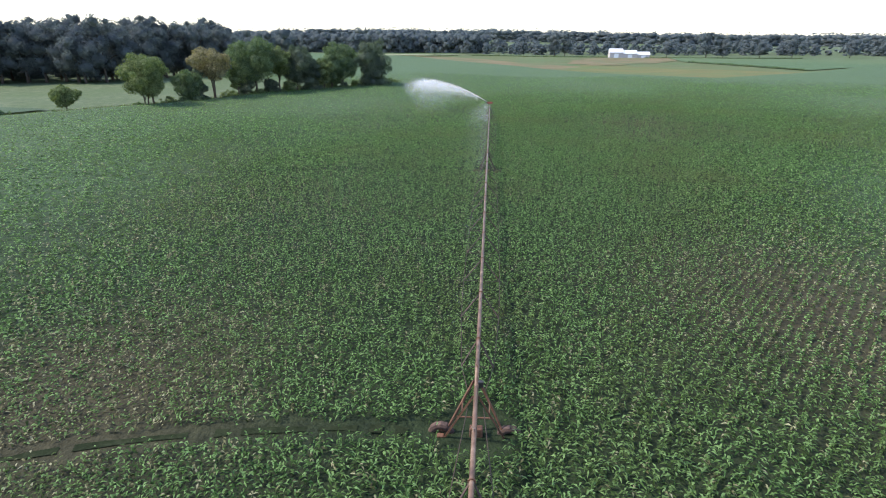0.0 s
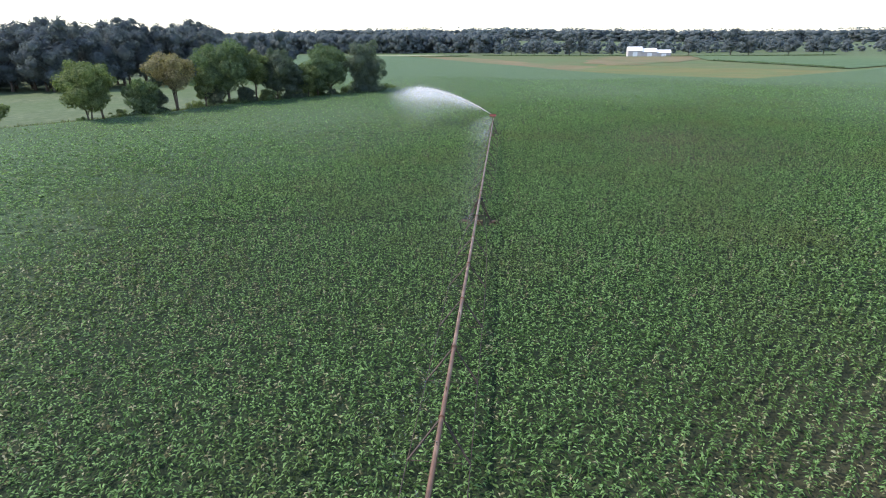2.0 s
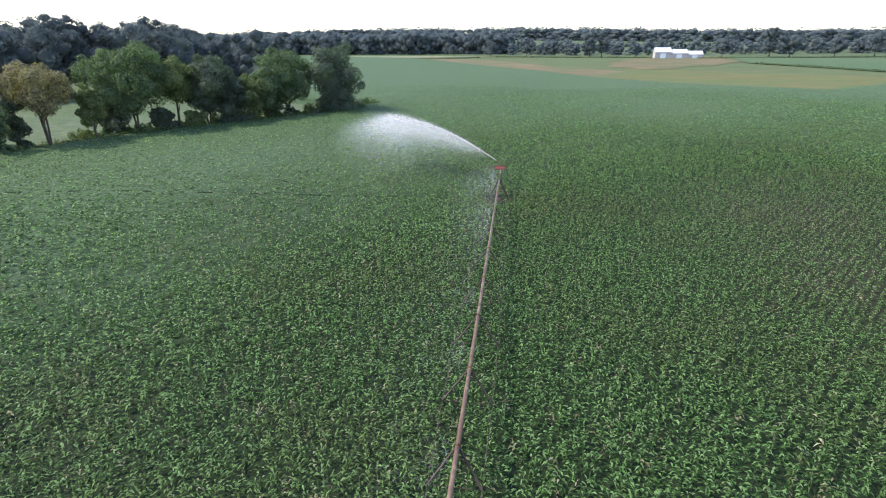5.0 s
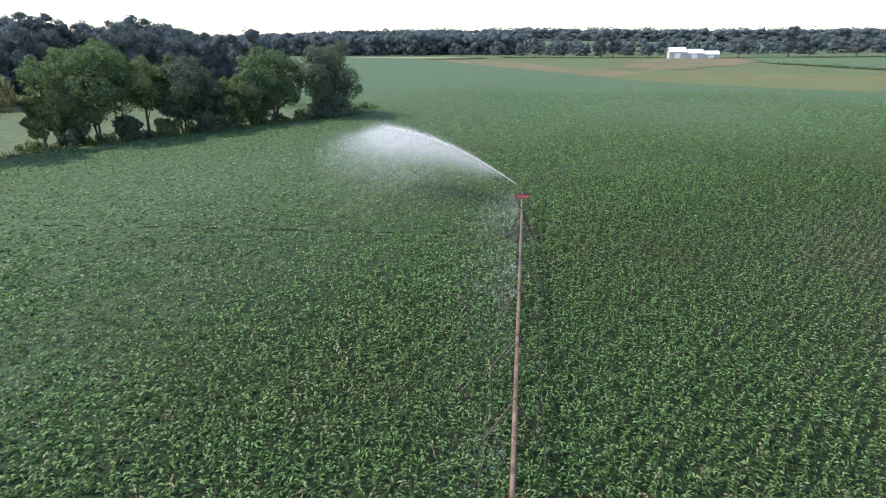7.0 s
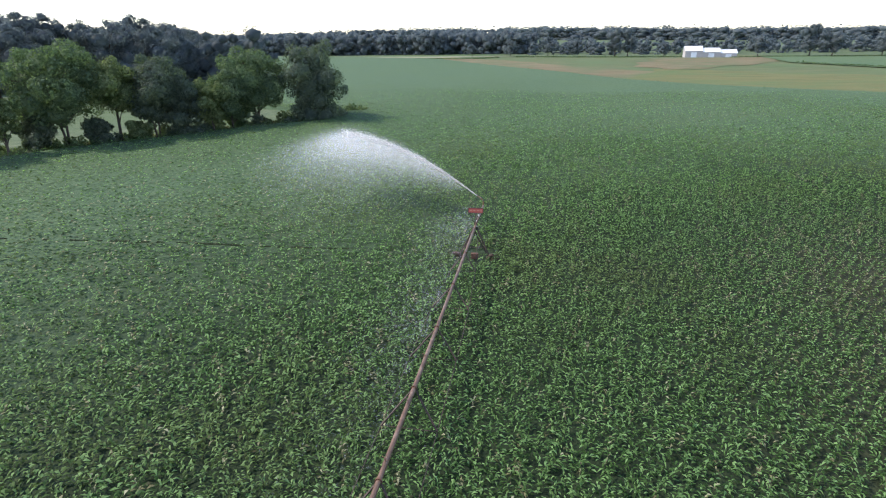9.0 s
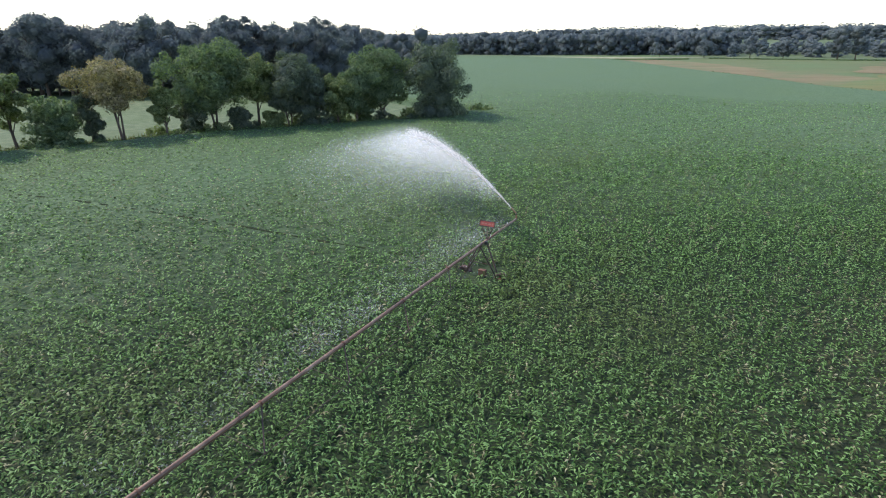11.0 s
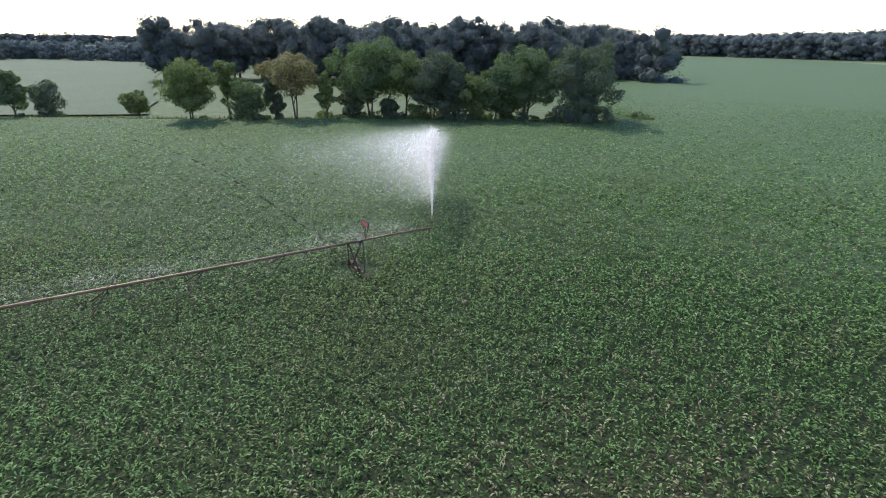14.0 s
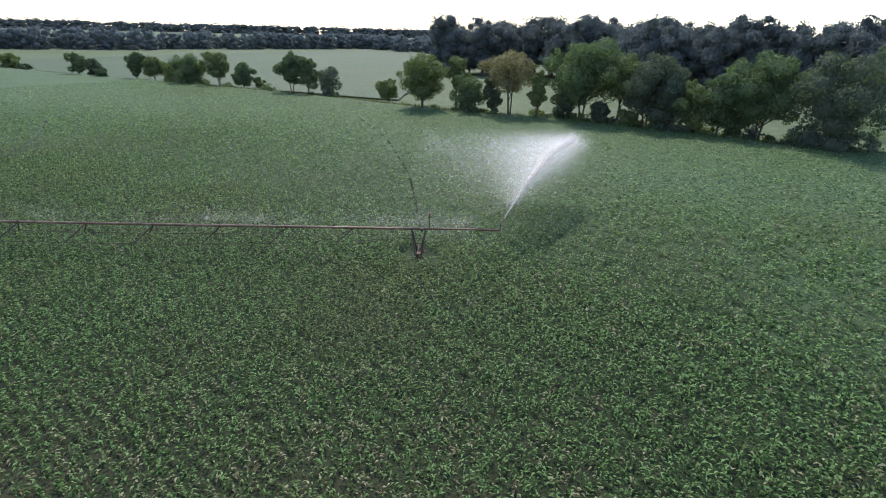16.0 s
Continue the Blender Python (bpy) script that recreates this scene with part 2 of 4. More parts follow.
def water_material(name, see):
    """Drops in sunlight: white, lit from either side, partly clear."""
    m, nt, out = material(name)
    d = node(nt, "ShaderNodeBsdfDiffuse", Color=(0.95, 0.925, 0.91, 1))
    tr = node(nt, "ShaderNodeBsdfTranslucent", Color=(0.95, 0.925, 0.91, 1))
    a = node(nt, "ShaderNodeMixShader", Fac=0.85)
    nt.links.new(d.outputs[0], a.inputs[1])
    nt.links.new(tr.outputs[0], a.inputs[2])
    clear = node(nt, "ShaderNodeBsdfTransparent")
    b = node(nt, "ShaderNodeMixShader", Fac=1 - see)
    nt.links.new(clear.outputs[0], b.inputs[1])
    nt.links.new(a.outputs[0], b.inputs[2])
    nt.links.new(b.outputs[0], out.inputs["Surface"])
    return m


M_JET = water_material("water_jet", 0.2)
M_SPRAY = water_material("water_spray", 0.76)
M_MIST = water_material("water_mist", 0.9)


# ---- mesh helpers ----
def part(name, bm, mat, parent=None, label=""):
    me = bpy.data.meshes.new(name)
    bm.to_mesh(me)
    bm.free()
    return mesh_part(name, me, mat, parent, label)


def mesh_part(name, me, mat, parent=None, label=""):
    if mat and not me.materials:
        me.materials.append(mat)
    ob = new(name, me)
    if parent:
        ob.parent = parent
    if label:
        tagged(ob, label)
    return ob


def mesh_of(name, verts, faces_flat, sizes, mat=None):
    """A mesh from numpy arrays: vertices (n,3), one flat list of corners and the corner count of each face."""
    me = bpy.data.meshes.new(name)
    verts = np.ascontiguousarray(verts, dtype=np.float32)
    sizes = np.asarray(sizes, dtype=np.int32)
    me.vertices.add(len(verts))
    me.vertices.foreach_set("co", verts.ravel())
    me.loops.add(len(faces_flat))
    me.loops.foreach_set("vertex_index", np.asarray(faces_flat, dtype=np.int32))
    me.polygons.add(len(sizes))
    starts = np.zeros(len(sizes), dtype=np.int32)
    starts[1:] = np.cumsum(sizes)[:-1]
    me.polygons.foreach_set("loop_start", starts)
    me.update(calc_edges=True)
    if mat:
        me.materials.append(mat)
    return me


def shade_smooth(me):
    me.polygons.foreach_set("use_smooth", np.ones(len(me.polygons), dtype=bool))
    return me


def empty(name, m=None):
    ob = new(name)
    ob.empty_display_size = 0.2
    if m is not None:
        ob.matrix_basis = m
    return ob


def bm_tube(bm, points, radii, sides=8, cap=True):
    """A tube through points, with a radius at each."""
    pts = [Vector(p) for p in points]
    rings = []
    for i, p in enumerate(pts):
        way = (pts[min(i + 1, len(pts) - 1)] - pts[max(i - 1, 0)]).normalized()
        side = way.cross(Vector((0, 0, 1)) if abs(way.z) < 0.95 else Vector((1, 0, 0))).normalized()
        up = side.cross(way)
        r = radii[i] if hasattr(radii, "__len__") else radii
        rings.append([bm.verts.new(p + (side * math.cos(a) + up * math.sin(a)) * r) for a in (2 * math.pi * k / sides for k in range(sides))])
    for a, b in zip(rings, rings[1:]):
        for k in range(sides):
            f = bm.faces.new((a[k], a[(k + 1) % sides], b[(k + 1) % sides], b[k]))
            f.smooth = True
    if cap:
        bm.faces.new(list(reversed(rings[0])))
        bm.faces.new(rings[-1])


def bm_box(bm, size, at=(0, 0, 0), turn=None, bevel=0.0):
    m = Matrix.Translation(at) @ (turn.to_4x4() if turn else Matrix.Identity(4)) @ Matrix.Diagonal((*size, 1))
    made = bmesh.ops.create_cube(bm, size=1.0, matrix=m)["verts"]
    if bevel:
        edges = list({e for v in made for e in v.link_edges})
        bmesh.ops.bevel(bm, geom=edges, offset=bevel, segments=2, affect="EDGES", profile=0.5)


def bar(bm, a, b, w, d=None):
    """A straight square bar from a to b."""
    a, b = Vector(a), Vector(b)
    way = b - a
    turn = way.to_track_quat("Z", "Y").to_matrix()
    bm_box(bm, (w, d or w, way.length), (a + b) / 2, turn)


def drape(name, corners, nx, ny, lift, mat, label="", category="", wobble=0.0):
    """A field sheet laid over the land between four corners, in order round it."""
    a, b, c, d = [np.array(p, dtype=float) for p in corners]
    u, v = np.meshgrid(np.linspace(0, 1, nx + 1), np.linspace(0, 1, ny + 1))
    u, v = u[..., None], v[..., None]
    p = (1 - u) * (1 - v) * a + u * (1 - v) * b + u * v * c + (1 - u) * v * d
    x, y = p[..., 0], p[..., 1]
    if wobble:
        x = x + wobble * np.sin(y * 0.05 + 1.3) + 0.4 * wobble * np.sin(y * 0.17)
        y = y + wobble * np.sin(x * 0.043 + 0.4) + 0.4 * wobble * np.sin(x * 0.19)
    z = land(x, y) + lift
    verts = np.stack([x, y, z], -1).reshape(-1, 3)
    i = np.arange(nx * ny)
    q = i % nx + (i // nx) * (nx + 1)
    faces = np.stack([q, q + 1, q + nx + 2, q + nx + 1], 1).ravel()
    me = shade_smooth(mesh_of(name, verts, faces, np.full(nx * ny, 4), mat))
    ob = new(name, me)
    return tagged(ob, label, category, kind="stuff") if label else ob


# ---- ground ----
def build_ground():
    rings = np.concatenate([[0.0], np.geomspace(6, 4700, 110)])
    n = 128
    ang = np.linspace(0, 2 * np.pi, n, endpoint=False)
    x = 19 + rings[1:, None] * np.cos(ang)
    y = 88 + rings[1:, None] * np.sin(ang)
    verts = np.concatenate([[[19.0, 88.0, land_at(19, 88)]], np.stack([x, y, land(x, y)], -1).reshape(-1, 3)])
    flat, sizes = [], []
    for k in range(n):
        flat += [0, 1 + k, 1 + (k + 1) % n]
        sizes.append(3)
    for r in range(len(rings) - 2):
        for k in range(n):
            a, b = 1 + r * n + k, 1 + r * n + (k + 1) % n
            flat += [a, a + n, b + n, b]
            sizes.append(4)
    me = shade_smooth(mesh_of("ground", verts, flat, sizes, M_MEADOW))
    tagged(new("ground", me), "rolling farmland covered in pale mown meadow grass", "ground", kind="structure")


build_ground()

# the hedge line, from the far end of the row of trees to the west
HEDGE = [(-17, 208), (-24.5, 198), (-34, 190.5), (-41, 182), (-50, 172.5), (-56, 165), (-61, 155), (-67, 146), (-77, 133), (-88, 119), (-99, 103), (-115, 80), (-135, 50), (-151.2, 21.2), (-182.5, -25), (-237.5, -100)]
HX = np.array([p[0] for p in HEDGE][::-1], dtype=float)
HY = np.array([p[1] for p in HEDGE][::-1], dtype=float)


def hedge_y(x):
    return np.interp(x, HX, HY)


def far_edge(x):
    """Where the corn ends to the north."""
    return np.interp(x, [-412.5, -120, -68, -33, 4, 24, 48, 65, 81, 108, 124, 160, 200, 302, 525], [668.8, 625, 590, 545, 459, 411, 354, 318, 296, 269, 256, 281, 304, 386, 480])


def in_corn(x, y):
    east = (x > -20) & (y < far_edge(x))
    west = (x <= -20) & (y < hedge_y(x) - 5.62)
    north = (x <= -20) & (x > np.interp(y, [207.5, 215, 240, 281.2, 375, 600, 700], [-20, -37.5, -77.5, -105, -137.5, -375, -412.5])) & (y > 208.8) & (y < far_edge(x))
    return east | west | north


def corn_sheet():
    """Soil and lower leaves near by, the closed canopy farther off, one sheet over the whole field."""
    for name, x0, x1, nx, low, high, mat, lift, label in (
        ("corn_soil", -237, -20, 60, lambda x: np.full_like(x, -150.0), lambda x: hedge_y(x) - 5.0, M_SOIL, 0.03, "bare brown soil between corn rows"),
        ("corn_soil", -20, 525, 90, lambda x: np.full_like(x, -150.0), far_edge, M_SOIL, 0.03, "bare brown soil between corn rows"),
    ):
        ny = 90
        xs = np.linspace(x0, x1, nx + 1)
        v = np.linspace(0, 1, ny + 1)[:, None]
        x = np.broadcast_to(xs, (ny + 1, nx + 1))
        y = low(xs) * (1 - v) + high(xs) * v
        verts = np.stack([x, y, land(x, y) + lift], -1).reshape(-1, 3)
        i = np.arange(nx * ny)
        q = i % nx + (i // nx) * (nx + 1)
        faces = np.stack([q, q + 1, q + nx + 2, q + nx + 1], 1).ravel()
        tagged(new(name, shade_smooth(mesh_of(name, verts, faces, np.full(nx * ny, 4), mat))), label, "soil", kind="stuff")


corn_sheet()

# distance over the plan from the strip that the irrigation line runs along
LANE = [(0, 10), (7.5, 75), (45, 122)]


def from_lane(x, y):
    best = np.full(np.shape(x), 1e9)
    for (ax, ay), (bx, by) in zip(LANE, LANE[1:]):
        dx, dy = bx - ax, by - ay
        s = np.clip(((x - ax) * dx + (y - ay) * dy) / (dx * dx + dy * dy), 0, 1)
        best = np.minimum(best, np.hypot(x - ax - s * dx, y - ay - s * dy))
    return best


# ---- irrigation line: plan ----
PIVOT = np.array([-3.2, -34.6])
RUN = np.array([0.0857, 0.99632])
SIDE = np.array([RUN[1], -RUN[0]])
TOWERS = [54.9, 109.9, 163.8]
PIPE_END = 170.8
CLEAR = 3.5


def on_line(r, s=0.0, z=None):
    """A point r metres out along the line, s metres to its right, z above the ground there (or the pipe's height)."""
    p = PIVOT + RUN * r + SIDE * s
    return (p[0], p[1], z)


def pipe_z(r):
    rs = [0.0] + TOWERS + [PIPE_END]
    hs = [land_at(*(PIVOT + RUN * a)) + CLEAR for a in rs]
    hs[-1] = hs[-2] + 0.02
    base = float(np.interp(r, rs, hs))
    for a, b in zip([0.0] + TOWERS[:-1], TOWERS):
        if a < r < b:
            u = (r - a) / (b - a)
            base -= 0.05 * 4 * u * (1 - u)
    return base


# ---- wheel ruts ----
RUT_ARC = (0.95, 0.6, 0.42)


def wheel_ruts():
    rng = np.random.default_rng(12)
    start = math.atan2(RUN[1], RUN[0])
    for r, arc in zip(TOWERS, RUT_ARC):
        n = int(r * arc * 1.6)
        a = start + arc * np.linspace(0.06, 1.0, n + 1)
        half = 0.13 + 0.07 * (r < 60) + 0.05 * np.sin(a * r * 0.9) + rng.normal(0, 0.03, n + 1)
        w = np.array([-1.0, -0.4, 0.4, 1.0])[:, None] * half
        sink = np.array([0.07, 0.04, 0.04, 0.07])[:, None]
        rad = r + 0.08 * np.sin((PIVOT[0] + r * np.cos(a)) * 0.3) + w
        x, y = PIVOT[0] + rad * np.cos(a), PIVOT[1] + rad * np.sin(a)
        v = np.stack([x, y, land(x, y) + sink + tops_lift(x, y)], -1).reshape(-1, 3)
        open_row = rng.random(n) < 0.78 - 0.3 * np.linspace(0, 1, n) * (r > 100)
        i = np.arange(3 * n)
        i = i[open_row[i % n]]
        q = i % n + (i // n) * (n + 1)
        me = shade_smooth(mesh_of("wheel_rut", v, np.stack([q, q + n + 1, q + n + 2, q + 1], 1).ravel(), np.full(len(q), 4), M_MUD))
        tagged(new("wheel_rut", me), "dark wet wheel rut through the corn", "track", kind="stuff")


# ---- corn ----
ROW_TURN = radians(42.0)
ROW = np.array([math.sin(ROW_TURN), math.cos(ROW_TURN)])
CROSS = np.array([ROW[1], -ROW[0]])


DRY_SPOTS = ((27, 33, 14, 1.0), (38, 106, 10, 0.6), (-18, 23, 9, 1.0), (42, 125, 8, 0.5))


def dryness(x, y):
    """Share of drought damage: a few patches where the rows stay open over bare soil."""
    return np.clip(sum(share * np.exp(-((x - cx) ** 2 + (y - cy) ** 2) / (r * r)) for cx, cy, r, share in DRY_SPOTS), 0.0, 1.0)


def corn_places(rng, box, row_gap, step, keep):
    """Plants in straight drilled rows over a plan box, with gaps where wheels have run."""
    x0, x1, y0, y1 = box
    cs = [CROSS @ np.array(p) for p in ((x0, y0), (x1, y0), (x0, y1), (x1, y1))]
    rs = [ROW @ np.array(p) for p in ((x0, y0), (x1, y0), (x0, y1), (x1, y1))]
    c = np.arange(math.floor(min(cs) / row_gap), math.ceil(max(cs) / row_gap)) * row_gap
    r = np.arange(min(rs), max(rs), step)
    cc, rr = np.meshgrid(c, r, indexing="ij")
    cc = cc + rng.normal(0, 0.15, cc.shape) * (1 - 0.6 * dryness(CROSS[0] * cc + ROW[0] * rr, CROSS[1] * cc + ROW[1] * rr))
    rr = rr + rng.uniform(-0.4, 0.4, rr.shape) * step
    x = (CROSS[0] * cc + ROW[0] * rr).ravel()
    y = (CROSS[1] * cc + ROW[1] * rr).ravel()
    ok = (x > x0) & (x < x1) & (y > y0) & (y < y1)
    x, y = x[ok], y[ok]
    rad = np.hypot(x - PIVOT[0], y - PIVOT[1])
    ok = in_corn(x, y) & keep(x, y)
    swung = np.arctan2(y - PIVOT[1], x - PIVOT[0]) - math.atan2(RUN[1], RUN[0])
    for t, arc, gap in zip(TOWERS, RUT_ARC, (0.66, 0.4, 0.27)):
        ok &= (np.abs(rad - t - 0.08 * np.sin(x * 0.3)) > gap) | (swung < 0.03) | (swung > arc)
    for t in TOWERS:
        ok &= np.hypot(x - PIVOT[0] - RUN[0] * t, y - PIVOT[1] - RUN[1] * t) > 1.9
    ok &= rng.random(len(x)) > 0.05
    return x[ok], y[ok]


def vigour(x, y):
    """How well the corn stands: thin and low on a few dry patches."""
    wave = 0.5 + 0.25 * np.sin(x * 0.09 + 0.6 * np.sin(y * 0.055)) + 0.25 * np.sin(y * 0.07 + 1.7 + 0.8 * np.sin(x * 0.04))
    return np.clip(0.92 + 0.16 * wave - 0.13 * dryness(x, y), 0.6, 1.1)


def corn_mesh(name, x, y, rng, leaves, long, wide, tall, arch=1.0):
    """Blades that rise from the stalk, arch over and hang: each a narrow leaf folded across its widest place."""
    n = len(x) * leaves
    px, py = np.repeat(x, leaves), np.repeat(y, leaves)
    vig = np.repeat(vigour(x, y) * rng.uniform(0.85, 1.12, len(x)), leaves)
    level = np.tile(np.arange(leaves), len(x)) / max(leaves - 1, 1)
    turn = np.repeat(rng.uniform(0, 2 * np.pi, len(x)), leaves) + np.tile(np.arange(leaves) * np.pi, len(x)) + rng.normal(0, 0.5, n)
    z0 = land(px, py) + vig * tall * (0.56 + 0.31 * level + rng.normal(0, 0.04, n))
    length = long * vig * rng.uniform(0.75, 1.2, n) * (1.08 - 0.3 * level)
    lift = arch * (rng.uniform(0.55, 0.95, n) + 0.25 * level)
    droop = arch * rng.uniform(0.75, 1.45, n)
    half = wide * rng.uniform(0.4, 0.6, n)
    ux, uy = np.cos(turn), np.sin(turn)
    tilt = rng.normal(0, 0.3, n)

    def along(s, side):
        out = length * (s - 0.12 * s * s)
        up = length * (lift * s - droop * s * s)
        return np.stack([px + ux * out - uy * half * side, py + uy * out + ux * half * side, z0 + up + tilt * half * side], -1)

    verts = np.stack([along(0.0, 0.0), along(0.42, 1.0), along(0.46, -1.0), along(1.0, 0.0)], 1).reshape(-1, 3)
    flat = ((np.arange(n) * 4)[:, None] + np.array([0, 1, 2, 1, 3, 2])).ravel()
    me = mesh_of(name, verts, flat, np.full(2 * n, 3), M_CORN)
    me.materials.append(M_CORN_DRY)
    parched = np.clip(0.07 + 2.4 * (0.97 - vigour(x, y)), 0.05, 0.38)
    dry = np.repeat(rng.random(len(x)) < parched, 2 * leaves)
    me.polygons.foreach_set("material_index", dry.astype(np.int32))
    return shade_smooth(me)


def corn_tops(name, x, y, base, rng, spread, size, tilt, mat):
    """Leaf tufts at the top of the closed stand, where single blades run together: one small three-cornered tuft each."""
    n = len(x)
    pos = np.stack([x, y, base + rng.uniform(-0.4, 1.0, n) * spread], -1)
    face = np.stack([rng.normal(0, tilt, n), rng.normal(0, tilt, n), np.ones(n)], -1)
    face /= np.linalg.norm(face, axis=1)[:, None]
    u = np.cross(face, rng.normal(0, 1, (n, 3)))
    u /= np.linalg.norm(u, axis=1)[:, None]
    v = np.cross(face, u)
    s = size * rng.uniform(0.6, 1.5, n)[:, None]
    tris = np.stack([pos - u * s * 0.5 - v * s * 0.4, pos + u * s * 0.5 - v * s * 0.3, pos + v * s * 0.8], 1).reshape(-1, 3)
    return mesh_of(name, tris, np.arange(3 * n), np.full(n, 3), mat)


def tops_lift(x, y):
    """The closed layer of leaves: low under the single plants, up to the tops where the stand runs together."""
    near_tower = np.minimum.reduce([np.hypot(x - PIVOT[0] - RUN[0] * r, y - PIVOT[1] - RUN[1] * r) for r in TOWERS])
    return (1.08 + 0.42 * smooth(from_lane(x, y), 16, 90)) * (1 - 0.5 * np.exp(-(near_tower / 3.0) ** 2))


def past_plants(x, y):
    """Metres past the edges of the part where the plants stand singly; beyond, the sheet has its lit tone."""
    return np.maximum(x - 26 - 0.95 * y, -48 - 1.7 * y - x)


def build_corn():
    rng = np.random.default_rng(5)
    seen = lambda x, y: past_plants(x, y) < 0
    near = lambda x, y: seen(x, y) & (from_lane(x, y) + 6 * np.sin(x * 0.9 + y * 1.7) * np.sin(x * 2.3 - y) < 24) & (x < 72)
    x, y = corn_places(rng, (-75, 90, -14, 175), 0.6, 0.19, near)
    tagged(new("corn_crop", corn_mesh("corn_crop", x, y, rng, 7, 0.33, 0.084, 1.95, 0.72)),
           "head-high green corn plants standing in drilled rows", "crop", kind="stuff")
    x, y = corn_places(rng, (-130, 140, 8, 230), 0.6, 0.25, lambda x, y: ~near(x, y) & seen(x, y) & (from_lane(x, y) < 70))
    keep = rng.random(len(x)) > 0.4 * smooth(from_lane(x, y), 28, 45) + 0.6 * smooth(from_lane(x, y), 42, 70)
    tagged(new("corn_crop", corn_mesh("corn_crop", x[keep], y[keep], rng, 6, 0.42, 0.125, 1.95, 0.8)),
           "green corn in rows across the middle of the field", "crop", kind="stuff")
    x, y = corn_places(rng, (-180, 190, 8, 260), 0.6, 0.34, lambda x, y: seen(x, y) & (from_lane(x, y) < 150) & (from_lane(x, y) > 40))
    d = from_lane(x, y)
    keep = rng.random(len(x)) < smooth(d, 40, 62) * (1 - 0.85 * smooth(d, 85, 150))
    tagged(new("corn_crop", corn_mesh("corn_crop", x[keep], y[keep], rng, 3, 0.52, 0.22, 1.95, 0.55)),
           "arching upper leaves of the closed corn stand", "crop", kind="stuff")
    x, y = corn_places(rng, (-237, 300, -110, 410), 0.76, 0.7, lambda x, y: from_lane(x, y) < 210)
    d = from_lane(x, y)
    keep = rng.random(len(x)) < smooth(d, 80, 120) * (1 - smooth(d, 130, 210))
    x, y = x[keep], y[keep]
    tagged(new("corn_crop", corn_tops("corn_crop", x, y, land(x, y) + tops_lift(x, y), rng, 0.03, 0.36, 0.1, M_CORN_MASS)),
           "dense green corn far out in the field", "crop", kind="stuff")


build_corn()


def sheet_columns(xs, low, high, ny, lift):
    v = np.linspace(0, 1, ny + 1)[:, None]
    x = np.broadcast_to(xs, (ny + 1, len(xs)))
    y = low * (1 - v) + high * v
    nx = len(xs) - 1
    i = np.arange(nx * ny)
    q = i % nx + (i // nx) * (nx + 1)
    edge = np.clip(np.minimum(y - low, high - y) / 1.5, 0.0, 1.0)
    up = lift(x, y)
    up = np.where(up > 0, edge * up, up)
    return np.stack([x, y, land(x, y) + 0.02 + up], -1).reshape(-1, 3), np.stack([q, q + 1, q + nx + 2, q + nx + 1], 1).ravel()


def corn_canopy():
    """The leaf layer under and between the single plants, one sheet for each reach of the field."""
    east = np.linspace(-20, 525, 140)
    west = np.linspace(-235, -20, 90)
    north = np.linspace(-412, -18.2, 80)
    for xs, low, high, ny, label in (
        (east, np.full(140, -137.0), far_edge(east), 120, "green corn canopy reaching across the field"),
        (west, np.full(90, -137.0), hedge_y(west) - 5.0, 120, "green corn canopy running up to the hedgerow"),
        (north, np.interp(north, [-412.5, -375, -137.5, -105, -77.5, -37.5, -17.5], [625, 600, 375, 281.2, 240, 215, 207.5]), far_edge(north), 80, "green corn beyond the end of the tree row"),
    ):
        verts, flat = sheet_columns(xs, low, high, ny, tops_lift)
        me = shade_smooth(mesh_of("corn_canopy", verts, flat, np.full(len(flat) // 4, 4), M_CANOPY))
        # Painted gap shade fades with distance from the lane and past the plants.
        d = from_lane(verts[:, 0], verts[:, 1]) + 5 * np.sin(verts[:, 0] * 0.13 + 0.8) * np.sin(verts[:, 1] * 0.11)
        me.attributes.new("lit_share", "FLOAT", "POINT").data.foreach_set("value", np.maximum(smooth(d, 22, 82), smooth(past_plants(verts[:, 0], verts[:, 1]), -6, 6)).astype(np.float32))
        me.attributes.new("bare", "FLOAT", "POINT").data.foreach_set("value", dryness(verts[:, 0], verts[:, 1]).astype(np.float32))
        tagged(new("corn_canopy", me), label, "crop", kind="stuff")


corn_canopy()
wheel_ruts()

# other fields
drape("bean_field", ((-205, -75), (-94, 128), (-205, 150), (-700, 200)), 60, 40, 0.4, M_WEST, "smooth light green bean field beyond the hedge", "field", 1.5)
drape("stubble_field", ((-75, 594), (118, 254), (330, 392), (215, 600)), 60, 60, 0.06, M_RIPE, "green and tan half-ripe field before the barns", "field", 2.0)
drape("stubble_strip", ((-75, 598), (62, 324), (98, 368), (-36, 630)), 60, 20, 0.25, M_TAN, "tan ripe stubble along the edge of the corn", "field", 4.0)
drape("stubble_strip", ((98, 398), (185, 430), (232, 556), (118, 530)), 30, 20, 0.25, M_TAN, "tan bare stubble before the barns", "field", 9.0)
drape("ripening_strip", ((66, 322), (122, 258), (206, 310), (96, 402)), 60, 20, 0.4, M_YELLOW, "yellowing green strip between corn and stubble", "field", 3.0)
drape("green_strip", ((-106.2, 625), (-12.5, 600), (30, 690), (-112.5, 825)), 30, 20, 0.1, M_GREENFAR, "far green strip field", "field", 1.0)
drape("pale_strip", ((-412.5, 671.2), (-412.5, 690), (75, 625), (-50, 608.8)), 60, 4, 0.25, M_PALEGRASS, "pale strip of dry grass before the far wood", "field", 0.6)
drape("green_plot", ((188, 442), (214, 330), (420, 450), (210, 538)), 30, 20, 0.5, M_GREENFAR, "green plot beside the far barns", "field", 1.0)


